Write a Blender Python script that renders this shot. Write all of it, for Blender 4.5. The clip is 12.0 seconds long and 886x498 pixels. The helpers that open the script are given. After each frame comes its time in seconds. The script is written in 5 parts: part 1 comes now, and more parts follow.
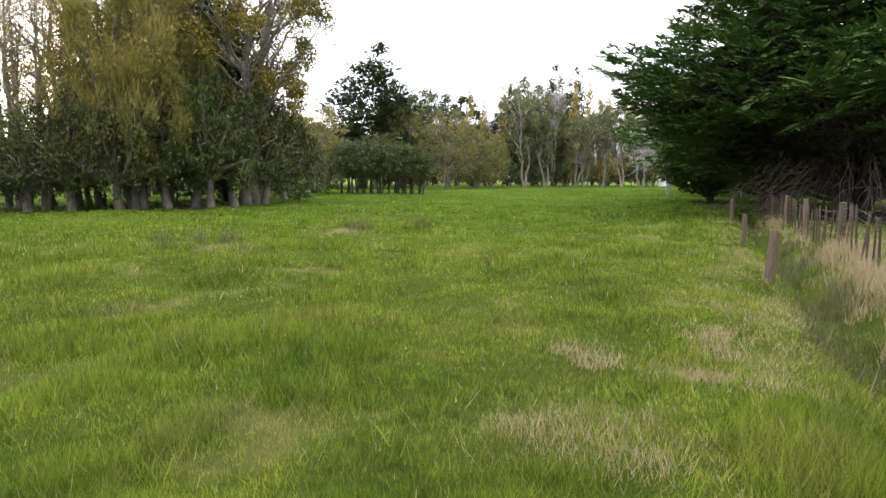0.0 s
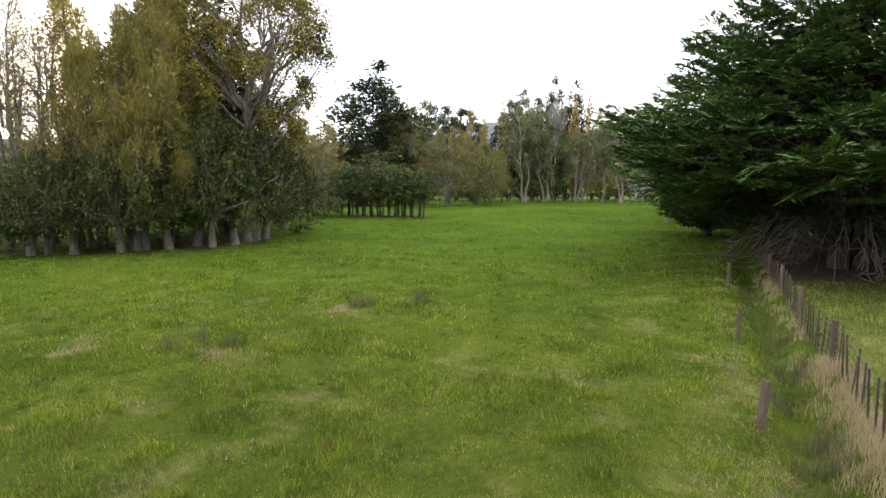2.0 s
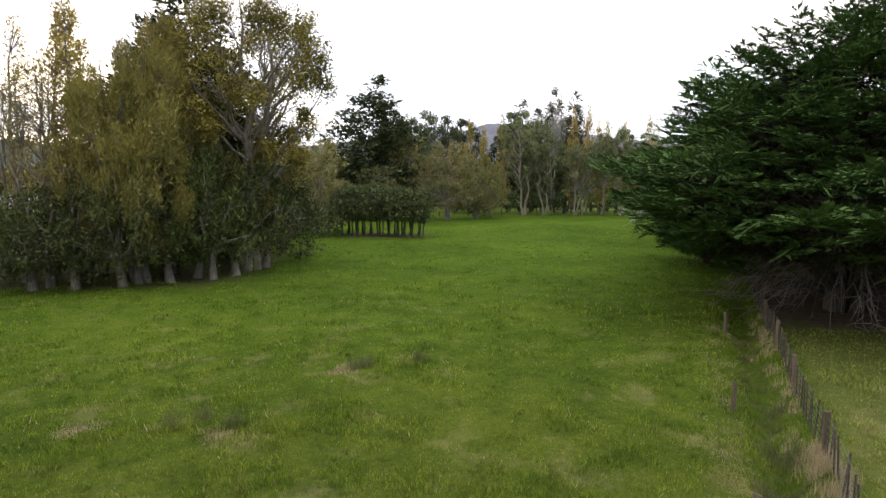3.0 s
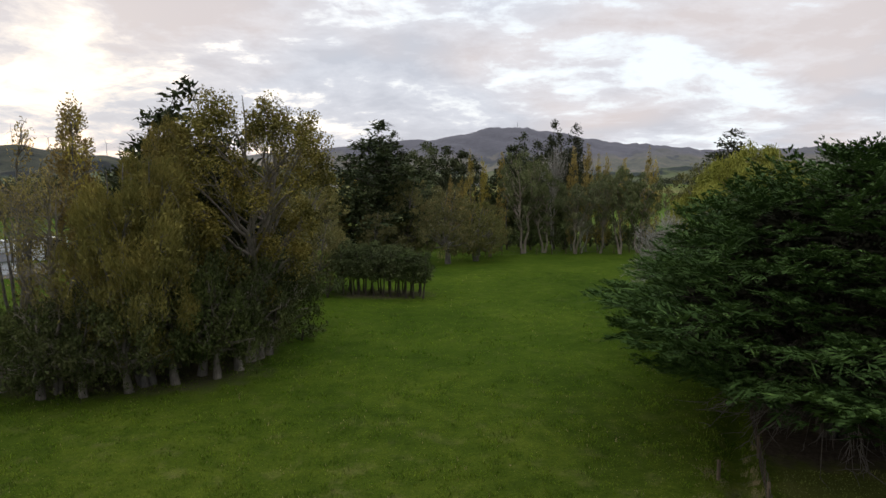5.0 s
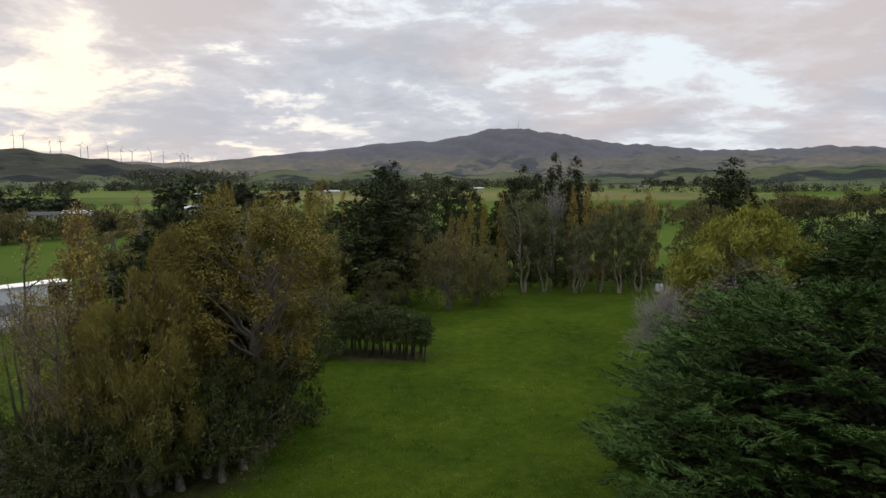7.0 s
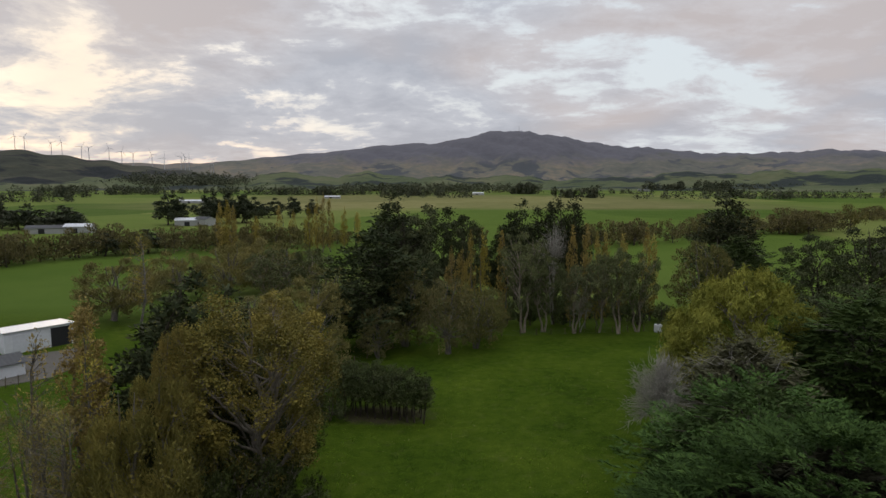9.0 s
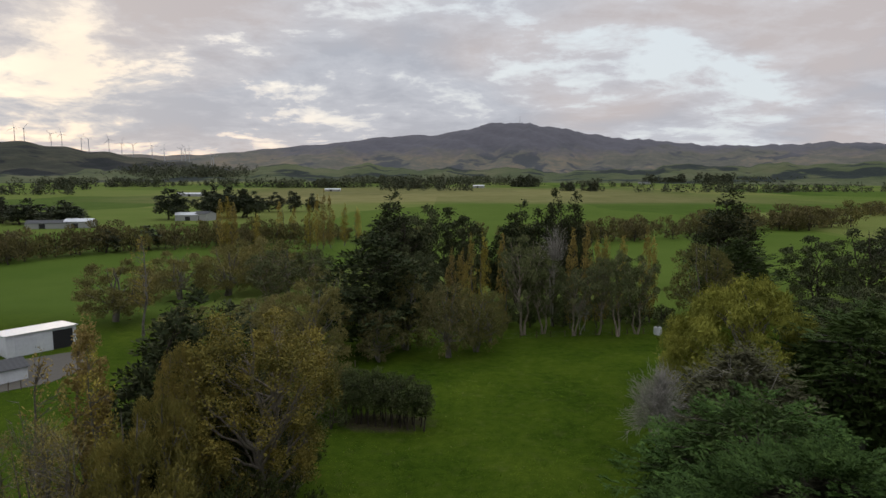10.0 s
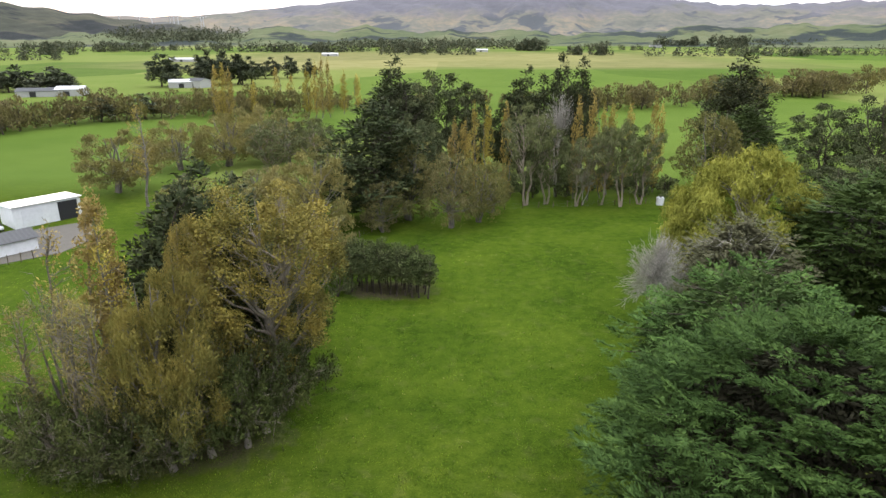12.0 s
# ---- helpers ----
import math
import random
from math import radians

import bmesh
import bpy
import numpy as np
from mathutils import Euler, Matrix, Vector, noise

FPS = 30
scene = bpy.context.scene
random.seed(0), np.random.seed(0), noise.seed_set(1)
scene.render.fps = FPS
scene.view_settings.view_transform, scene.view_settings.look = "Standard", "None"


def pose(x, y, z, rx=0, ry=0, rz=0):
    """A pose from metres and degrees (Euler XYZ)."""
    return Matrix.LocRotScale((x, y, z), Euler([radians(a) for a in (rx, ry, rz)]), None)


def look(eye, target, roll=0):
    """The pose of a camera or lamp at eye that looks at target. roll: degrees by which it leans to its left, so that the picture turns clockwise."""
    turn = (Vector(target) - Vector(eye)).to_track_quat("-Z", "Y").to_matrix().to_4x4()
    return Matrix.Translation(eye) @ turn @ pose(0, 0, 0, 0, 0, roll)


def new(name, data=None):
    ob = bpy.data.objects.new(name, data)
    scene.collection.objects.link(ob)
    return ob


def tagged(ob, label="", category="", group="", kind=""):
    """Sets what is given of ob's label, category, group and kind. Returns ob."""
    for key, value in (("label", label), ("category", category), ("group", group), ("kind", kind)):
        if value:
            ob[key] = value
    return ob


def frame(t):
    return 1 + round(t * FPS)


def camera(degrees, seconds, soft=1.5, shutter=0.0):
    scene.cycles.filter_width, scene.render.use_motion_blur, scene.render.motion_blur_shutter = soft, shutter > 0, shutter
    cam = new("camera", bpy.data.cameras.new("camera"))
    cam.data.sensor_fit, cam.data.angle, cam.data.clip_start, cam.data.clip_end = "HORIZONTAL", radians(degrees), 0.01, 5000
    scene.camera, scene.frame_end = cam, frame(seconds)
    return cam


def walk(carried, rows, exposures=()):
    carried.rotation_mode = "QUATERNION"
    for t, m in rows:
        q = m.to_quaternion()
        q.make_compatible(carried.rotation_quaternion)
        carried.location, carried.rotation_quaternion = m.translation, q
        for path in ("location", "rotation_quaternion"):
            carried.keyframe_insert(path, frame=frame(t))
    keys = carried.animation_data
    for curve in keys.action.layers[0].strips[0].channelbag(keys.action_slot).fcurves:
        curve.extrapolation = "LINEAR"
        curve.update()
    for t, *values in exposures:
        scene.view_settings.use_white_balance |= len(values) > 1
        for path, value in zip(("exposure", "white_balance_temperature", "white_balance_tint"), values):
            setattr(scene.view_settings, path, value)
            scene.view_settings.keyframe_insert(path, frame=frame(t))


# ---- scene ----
cam = camera(70.1, 12.0)
METRES, EYE, TILT, LEAN, TURN = 29.0, 2.2, -6.7, 0.0, 0.0
ROWS = [
    (0.0, 0.0, 0.0, 0.0, 0.0, 0.0, -0.0),
    (0.5, -0.0001, -0.0014, 0.0146, -0.02, 0.01, -0.04),
    (1.0, -0.0001, -0.0032, 0.0333, -0.02, 0.02, -0.05),
    (1.5, -0.0003, -0.0063, 0.0609, -0.03, 0.04, -0.1),
    (2.0, -0.0002, -0.0098, 0.0924, -0.03, 0.06, -0.15),
    (2.5, 0.0001, -0.0138, 0.1264, -0.05, 0.08, -0.19),
    (3.0, 0.0001, -0.0187, 0.1668, -0.06, 0.13, -0.23),
    (3.5, 0.0001, -0.0248, 0.2194, -0.06, 0.17, -0.25),
    (5.5, 0.0016, -0.0534, 0.4592, 0.05, 0.42, -0.03),
    (6.0, 0.002, -0.0607, 0.5231, 0.08, 0.42, 0.02),
    (6.5, 0.0034, -0.0675, 0.5872, 0.11, 0.41, 0.04),
    (7.0, 0.0047, -0.0747, 0.6515, 0.13, 0.41, 0.1),
    (9.0, 0.0062, -0.1042, 0.906, 0.16, 0.5, -0.11),
    (9.5, 0.0057, -0.1097, 0.958, 0.17, 0.51, -0.18),
    (10.0, 0.0057, -0.1123, 0.9772, 0.19, -0.25, -0.2),
    (10.5, 0.0055, -0.11, 0.977, 0.22, -3.09, -0.17),
    (11.0, 0.0035, -0.1059, 0.9784, 0.26, -6.13, -0.13),
    (11.5, 0.0013, -0.1015, 0.9801, 0.3, -9.19, -0.11),
    (12.0, -0.0002, -0.0988, 0.9827, 0.35, -12.05, -0.09),
]
EXPOSURES = [(0.0, 1.75), (1.0, 1.75), (2.0, 1.5), (3.0, 1.08), (3.6, 0.75), (4.6, 0.2), (5.3, -0.1), (7.0, -0.2), (9.0, -0.42), (10.0, -0.42), (10.5, -0.33), (11.0, -0.04), (11.5, 0.55), (12.0, 1.27)]
walk(cam, [(t, pose(0, 0, EYE, TILT, LEAN, TURN) @ pose(METRES * x, METRES * y, METRES * z, 90 + pitch, roll, yaw)) for t, x, y, z, yaw, pitch, roll in ROWS], EXPOSURES)

# ---- sky and sun: dusk under broken cloud, the sun low beyond the left-hand hills ----
SUN_AZ, SUN_EL, CLOUD_SEED = radians(-30), radians(8), 5.3
SUN_DIR = Vector((math.sin(SUN_AZ) * math.cos(SUN_EL), math.cos(SUN_AZ) * math.cos(SUN_EL), math.sin(SUN_EL)))


class Nodes:
    """A small wrapper that adds and links shader nodes."""

    def __init__(self, tree):
        self.tree = tree
        tree.nodes.clear()

    def add(self, kind, values=None, **props):
        n = self.tree.nodes.new(kind)
        for k, v in props.items():
            setattr(n, k, v)
        for k, v in (values or {}).items():
            self.put(n.inputs[k], v)
        return n

    def put(self, socket, v):
        if isinstance(v, bpy.types.NodeSocket):
            self.tree.links.new(v, socket)
        else:
            socket.default_value = v

    def math(self, op, a, b=0.0, c=0.0, clamp=False):
        n = self.add("ShaderNodeMath", {0: a, 1: b, 2: c}, operation=op)
        n.use_clamp = clamp
        return n.outputs[0]

    def vmath(self, op, a, b=(0, 0, 0), out=0):
        return self.add("ShaderNodeVectorMath", {0: a, 1: b}, operation=op).outputs[out]

    def noise(self, vec, scale, detail=4.0, rough=0.55, distortion=0.0, out="Fac"):
        return self.add("ShaderNodeTexNoise", {"Vector": vec, "Scale": scale, "Detail": detail, "Roughness": rough, "Distortion": distortion}).outputs[out]

    def ramp(self, fac, stops, mode="LINEAR"):
        n = self.add("ShaderNodeValToRGB", {"Fac": fac})
        n.color_ramp.interpolation = mode
        while len(n.color_ramp.elements) < len(stops):
            n.color_ramp.elements.new(0.5)
        for e, (p, c) in zip(n.color_ramp.elements, stops):
            e.position = p
            e.color = (*c, 1) if isinstance(c, tuple) else (c, c, c, 1)
        return n.outputs[0]

    def range(self, v, a, b, c=0.0, d=1.0):
        return self.add("ShaderNodeMapRange", {"Value": v, "From Min": a, "From Max": b, "To Min": c, "To Max": d}).outputs[0]

    def mix(self, fac, a, b, blend="MIX"):
        n = self.add("ShaderNodeMix", data_type="RGBA", blend_type=blend)
        self.put(n.inputs["Factor"], fac)
        self.put(n.inputs[6], (*a, 1) if isinstance(a, tuple) else a)
        self.put(n.inputs[7], (*b, 1) if isinstance(b, tuple) else b)
        return n.outputs[2]


world = bpy.data.worlds.new("dusk_sky")
scene.world = world
world.use_nodes = True
w = Nodes(world.node_tree)
way = w.add("ShaderNodeTexCoord").outputs["Generated"]
xyz = w.add("ShaderNodeSeparateXYZ", {0: way})
up = w.math("MAXIMUM", xyz.outputs[2], 0.0)
flat = w.math("ADD", up, 0.20)
sheet = w.add("ShaderNodeCombineXYZ", {0: w.math("DIVIDE", xyz.outputs[0], flat), 1: w.math("DIVIDE", xyz.outputs[1], flat), 2: CLOUD_SEED})
cover = w.noise(sheet.outputs[0], 1.25, 8.0, 0.60, 0.4)
billow = w.noise(sheet.outputs[0], 4.6, 8.0, 0.62, 0.3)
tint = w.noise(sheet.outputs[0], 0.7, 3.0, 0.5, 0.6)
thick = w.math("ADD", w.math("MULTIPLY", cover, 0.68), w.math("MULTIPLY", billow, 0.32))
# where the sheet of cloud is thin, and where it lies thickest: azimuth, elevation, narrowness, amount
for az, el, narrow, amount in ((-33, 7, 200, 0.035), (-12, 4, 260, 0.035), (-18, 15, 300, 0.035), (3, 18, 300, 0.05), (-8, 17, 240, 0.045), (11, 14, 300, 0.035), (20, 10, 400, 0.05), (27, 14, 300, 0.04), (-6, 9, 80, -0.012), (30, 6, 150, -0.03), (-24, 11, 260, -0.03), (-34, 18, 90, -0.07), (-27, 13, 150, -0.05)):
    az, el = radians(az), radians(el)
    near = w.math("MAXIMUM", w.vmath("DOT_PRODUCT", way, (math.sin(az) * math.cos(el), math.cos(az) * math.cos(el), math.sin(el)), "Value"), 0.0)
    thick = w.math("SUBTRACT", thick, w.math("MULTIPLY", w.math("POWER", near, float(narrow)), amount))
sky = w.add("ShaderNodeTexSky", sky_type="NISHITA", sun_disc=False, sun_elevation=SUN_EL, sun_rotation=SUN_AZ, air_density=1.2, dust_density=2.0)
gap = w.mix(0.8, w.mix(1.0, sky.outputs[0], (0.10, 0.10, 0.10), "MULTIPLY"), (1.16, 1.23, 1.26))
grey = w.mix(w.range(tint, 0.42, 0.62), (0.64, 0.665, 0.72), (0.80, 0.715, 0.685))
cloud = w.mix(w.range(thick, 0.455, 0.57), w.mix(0.5, grey, (0.93, 0.94, 0.97)), w.mix(0.1, grey, (0.36, 0.37, 0.42)))
body = w.mix(w.range(thick, 0.415, 0.48), gap, cloud)
toward = w.math("MAXIMUM", w.vmath("DOT_PRODUCT", way, tuple(SUN_DIR), "Value"), 0.0)
glow = w.math("POWER", toward, 130.0)
haze = w.math("MULTIPLY", w.math("POWER", w.math("SUBTRACT", 1.0, up), 9.0), w.math("POWER", toward, 4.0))
lit = w.mix(w.math("MULTIPLY", haze, 0.4), body, (0.88, 0.68, 0.54))
lit = w.mix(w.math("MULTIPLY", glow, w.range(thick, 0.53, 0.44, 0.12, 0.95)), lit, (1.45, 1.22, 0.95))
# an overcast sky is brightest overhead, and dimmest low down opposite the sunset
facing = w.vmath("DOT_PRODUCT", way, (math.sin(SUN_AZ), math.cos(SUN_AZ), 0.0), "Value")
away = w.math("MULTIPLY", w.range(facing, 0.45, -0.75), w.range(up, 0.75, 0.15))
lit = w.mix(away, lit, w.mix(1.0, lit, (0.26, 0.28, 0.33), "MULTIPLY"))
zenith = w.range(up, 0.30, 0.80, 1.0, 1.75)
lit = w.mix(1.0, lit, w.add("ShaderNodeCombineColor", {0: zenith, 1: zenith, 2: zenith}).outputs[0], "MULTIPLY")
ground_side = w.range(xyz.outputs[2], -0.02, 0.0)
final = w.mix(ground_side, (0.08, 0.09, 0.05), lit)
final = w.mix(1.0, final, (0.965, 0.990, 1.035), "MULTIPLY")
bg = w.add("ShaderNodeBackground", {"Color": final, "Strength": 1.0})
w.add("ShaderNodeOutputWorld", {"Surface": bg.outputs[0]})

sun_data = bpy.data.lights.new("sun", "SUN")
sun_data.energy, sun_data.angle, sun_data.color = 0.5, radians(12), (1.0, 0.80, 0.58)
sun = new("sun", sun_data)
sun.matrix_world = look(SUN_DIR * 300, (0, 0, 0))


# ---- materials ----
def material(name):
    m = bpy.data.materials.new(name)
    m.use_nodes = True
    return m, Nodes(m.node_tree)


def finish(n, color, rough=0.8, bump=None, bump_strength=0.4, bump_distance=0.02, metal=0.0, leaf=0.0, spec=0.3):
    p = n.add("ShaderNodeBsdfPrincipled", {"Base Color": color, "Roughness": rough, "Metallic": metal, "Specular IOR Level": spec})
    if bump is not None:
        b = n.add("ShaderNodeBump", {"Height": bump, "Strength": bump_strength, "Distance": bump_distance})
        n.put(p.inputs["Normal"], b.outputs[0])
    out = p.outputs[0]
    if leaf:
        t = n.add("ShaderNodeBsdfTranslucent", {"Color": color})
        out = n.add("ShaderNodeMixShader", {0: leaf, 1: p.outputs[0], 2: t.outputs[0]}).outputs[0]
    n.add("ShaderNodeOutputMaterial", {"Surface": out})


def leaf_material(name, dark, mid, tip, clump=0.5, translucent=0.05):
    """Foliage: each leaf varies, clumps vary, and each tree varies."""
    m, n = material(name)
    pos = n.add("ShaderNodeTexCoord").outputs["Object"]
    one = n.add("ShaderNodeNewGeometry").outputs["Random Per Island"]
    tree = n.add("ShaderNodeObjectInfo").outputs["Random"]
    big = n.noise(pos, clump, 3.0)
    small = n.noise(pos, clump * 4.5, 3.0)
    f = n.math("ADD", n.math("MULTIPLY", one, 0.22), n.math("ADD", n.math("MULTIPLY", n.range(big, 0.32, 0.68), 0.46), n.math("MULTIPLY", n.range(small, 0.32, 0.68), 0.32)))
    c = n.ramp(f, [(0.05, dark), (0.5, mid), (0.95, tip)])
    hue = n.add("ShaderNodeHueSaturation", {"Hue": n.range(tree, 0, 1, 0.49, 0.51), "Saturation": n.range(tree, 0, 1, 0.9, 1.03), "Value": n.range(n.math("FRACT", n.math("MULTIPLY", tree, 7.3)), 0, 1, 0.8, 1.15), "Color": c})
    finish(n, hue.outputs[0], 0.7, leaf=translucent, spec=0.06)
    return m


def bark_material(name, a, b, scale=3.0):
    m, n = material(name)
    pos = n.add("ShaderNodeTexCoord").outputs["Object"]
    stretch = n.vmath("MULTIPLY", pos, (1, 1, 0.22))
    g = n.noise(stretch, scale * 4, 6.0, 0.65)
    patch = n.noise(pos, scale * 0.5, 3.0)
    c = n.ramp(n.math("ADD", n.math("MULTIPLY", g, 0.6), n.math("MULTIPLY", patch, 0.4)), [(0.35, a), (0.62, b)])
    finish(n, c, 0.9, g, 0.7, 0.03)
    return m


def wood_material(name, a, b):
    m, n = material(name)
    pos = n.add("ShaderNodeTexCoord").outputs["Object"]
    g = n.noise(n.vmath("MULTIPLY", pos, (14, 14, 1.2)), 3.0, 6.0, 0.65)
    r = n.add("ShaderNodeObjectInfo").outputs["Random"]
    c = n.ramp(g, [(0.3, a), (0.7, b)])
    hue = n.add("ShaderNodeHueSaturation", {"Value": n.range(r, 0, 1, 0.65, 1.25), "Color": c})
    finish(n, hue.outputs[0], 0.9, g, 0.5, 0.006)
    return m


def paint_material(name, color, rough=0.5, metal=0.0, scale=1.5):
    m, n = material(name)
    pos = n.add("ShaderNodeTexCoord").outputs["Object"]
    s = n.noise(pos, scale, 5.0, 0.6)
    f = n.noise(pos, scale * 12, 3.0, 0.6)
    d = tuple(v * 0.88 for v in color)
    c = n.mix(n.range(n.math("ADD", n.math("MULTIPLY", s, 0.7), n.math("MULTIPLY", f, 0.3)), 0.4, 0.65), color, d)
    finish(n, c, n.range(f, 0.3, 0.7, rough * 0.8, min(1.0, rough * 1.25)), metal=metal)
    return m


def grass_colour(n, pos, clumpy):
    """Pasture: fresh green with yellower and straw-coloured patches, at hand and at field size."""
    a = n.noise(pos, 0.09, 4.0, 0.6)
    b = n.noise(pos, 0.8, 5.0, 0.62)
    c = n.noise(pos, 6.0, 4.0, 0.6)
    f = n.math("ADD", n.math("ADD", n.math("MULTIPLY", a, 0.65 - clumpy), n.math("MULTIPLY", b, clumpy)), n.math("MULTIPLY", c, 0.35))
    green = n.ramp(f, [(0.36, (0.023, 0.040, 0.005)), (0.48, (0.054, 0.077, 0.008)), (0.62, (0.102, 0.119, 0.015))])
    straw = n.noise(n.vmath("ADD", pos, (31.0, 7.0, 0.0)), 0.55, 6.0, 0.66)
    lush = n.range(n.add("ShaderNodeSeparateXYZ", {0: pos}).outputs[1], 12.0, 48.0)
    green = n.mix(lush, green, n.mix(1.0, green, (0.83, 1.03, 0.80), "MULTIPLY"))
    sx = n.add("ShaderNodeSeparateXYZ", {0: pos})
    beyond = n.range(n.math("SUBTRACT", sx.outputs[0], n.math("MULTIPLY", sx.outputs[1], 0.418)), 3.4, 4.2)
    green = n.mix(n.math("MULTIPLY", n.math("MULTIPLY", beyond, n.range(sx.outputs[1], 60.0, 40.0)), 0.36), green, (0.17, 0.165, 0.055))
    return green, straw


MAT = {}
MAT["willow"] = leaf_material("willow_leaves", (0.099, 0.092, 0.030), (0.233, 0.199, 0.062), (0.393, 0.301, 0.092), 0.28, 0.05)
MAT["willow_low"] = leaf_material("willow_lower_leaves", (0.026, 0.035, 0.011), (0.063, 0.077, 0.023), (0.119, 0.123, 0.037), 0.35)
MAT["poplar"] = leaf_material("poplar_leaves", (0.077, 0.079, 0.022), (0.231, 0.195, 0.045), (0.426, 0.326, 0.066), 0.35, 0.05)
MAT["gold"] = leaf_material("golden_poplar_leaves", (0.206, 0.165, 0.042), (0.360, 0.277, 0.070), (0.505, 0.396, 0.100), 0.5)
MAT["yellow"] = leaf_material("weeping_willow_leaves", (0.110, 0.121, 0.021), (0.218, 0.220, 0.040), (0.336, 0.314, 0.062), 0.35)
MAT["olive"] = leaf_material("olive_willow_leaves", (0.088, 0.092, 0.035), (0.172, 0.165, 0.058), (0.28, 0.24, 0.085), 0.3)
MAT["brown"] = leaf_material("autumn_willow_twigs", (0.128, 0.118, 0.046), (0.235, 0.206, 0.078), (0.35, 0.29, 0.105), 0.3)
MAT["gum"] = leaf_material("gum_leaves", (0.05, 0.064, 0.027), (0.118, 0.134, 0.054), (0.212, 0.21, 0.086), 0.3)
MAT["gum_dark"] = leaf_material("dark_gum_leaves", (0.030, 0.040, 0.018), (0.070, 0.084, 0.036), (0.135, 0.142, 0.060), 0.3)
MAT["cypress"] = leaf_material("cypress_fronds", (0.020, 0.039, 0.011), (0.055, 0.100, 0.024), (0.118, 0.191, 0.044), 0.6, 0.08)
MAT["cypress_far"] = leaf_material("spreading_cypress_leaves", (0.024, 0.040, 0.011), (0.060, 0.092, 0.025), (0.110, 0.150, 0.042), 0.4, 0.08)
MAT["cypress_grey"] = leaf_material("dying_cypress_leaves", (0.05, 0.054, 0.026), (0.105, 0.108, 0.055), (0.18, 0.17, 0.095), 0.5, 0.08)
# dead inner foliage, coloured extra dark to give the shade between the boughs
MAT["dead_shaded_leaf"] = leaf_material("dead_shaded_inner_foliage", (0.020, 0.022, 0.012), (0.042, 0.042, 0.024), (0.070, 0.066, 0.038), 0.6, 0.0)
MAT["pine"] = leaf_material("pine_needles", (0.024, 0.034, 0.016), (0.054, 0.067, 0.029), (0.110, 0.118, 0.046), 0.5, 0.08)
MAT["shrub"] = leaf_material("shrub_leaves", (0.045, 0.062, 0.022), (0.09, 0.112, 0.04), (0.15, 0.16, 0.06), 0.3)
# distant trees: colour raised to include the paleness of distance haze
MAT["far"] = leaf_material("hazy_far_tree_leaves", (0.050, 0.064, 0.042), (0.090, 0.104, 0.060), (0.155, 0.150, 0.080), 0.12)
MAT["far_brown"] = leaf_material("far_bush_leaves", (0.075, 0.072, 0.030), (0.160, 0.140, 0.055), (0.265, 0.215, 0.082), 0.12)
MAT["bark_pale"] = bark_material("pale_willow_bark", (0.095, 0.082, 0.064), (0.27, 0.235, 0.19))
MAT["bark_grey"] = bark_material("grey_bark", (0.075, 0.066, 0.055), (0.22, 0.20, 0.17))
MAT["bark_gum"] = bark_material("pale_gum_bark", (0.14, 0.112, 0.082), (0.35, 0.295, 0.235), 1.2)
MAT["bark_dark"] = bark_material("dark_bark", (0.030, 0.024, 0.018), (0.095, 0.078, 0.060))
MAT["dead_brown"] = bark_material("dead_cypress_boughs", (0.085, 0.073, 0.058), (0.20, 0.172, 0.138))
MAT["dead_wood"] = bark_material("weathered_dead_wood", (0.20, 0.19, 0.165), (0.42, 0.395, 0.345))
MAT["post"] = wood_material("weathered_fence_timber", (0.046, 0.034, 0.023), (0.165, 0.122, 0.080))
MAT["batten"] = wood_material("dark_fence_batten", (0.022, 0.017, 0.012), (0.105, 0.076, 0.052))
MAT["wire"] = paint_material("galvanised_wire", (0.16, 0.16, 0.16), 0.6, 0.5)
MAT["white"] = paint_material("white_painted_steel", (0.74, 0.76, 0.78), 0.55)
MAT["pale_wall"] = paint_material("weathered_pale_cladding", (0.42, 0.42, 0.41), 0.7)
MAT["roof"] = paint_material("light_roofing_steel", (0.70, 0.72, 0.75), 0.45)
MAT["grey_roof"] = paint_material("weathered_grey_roofing", (0.085, 0.087, 0.09), 0.7)
MAT["dark"] = paint_material("dark_opening", (0.03, 0.03, 0.032), 0.6)
MAT["turbine"] = paint_material("turbine_steel", (0.55, 0.56, 0.58), 0.5)
MAT["gravel"] = paint_material("gravel_yard", (0.115, 0.105, 0.088), 0.95, 0.0, 0.6)


def grass_material():
    m, n = material("pasture_grass_blades")
    pos = n.add("ShaderNodeTexCoord").outputs["Object"]
    green, straw = grass_colour(n, pos, 0.5)
    one = n.add("ShaderNodeNewGeometry").outputs["Random Per Island"]
    sy = n.add("ShaderNodeSeparateXYZ", {0: pos}).outputs[1]
    c = n.mix(n.math("MULTIPLY", n.range(straw, 0.56, 0.72), n.range(sy, 14.0, 40.0, 0.6, 0.2)), green, (0.145, 0.122, 0.055))
    thatch = n.noise(n.vmath("ADD", pos, (3.0, 57.0, 0.0)), 0.9, 5.0, 0.65)
    c = n.mix(n.math("MULTIPLY", n.range(thatch, 0.53, 0.66), n.range(sy, 9.0, 22.0, 0.6, 0.0)), c, (0.062, 0.054, 0.017))
    c = n.mix(n.range(one, 0.95, 1.0), c, (0.20, 0.165, 0.085))
    hue = n.add("ShaderNodeHueSaturation", {"Value": n.range(n.math("FRACT", n.math("MULTIPLY", one, 13.7)), 0, 1, 1.0, 3.3), "Color": c})
    finish(n, hue.outputs[0], 0.7, leaf=0.42, spec=0.06)
    return m


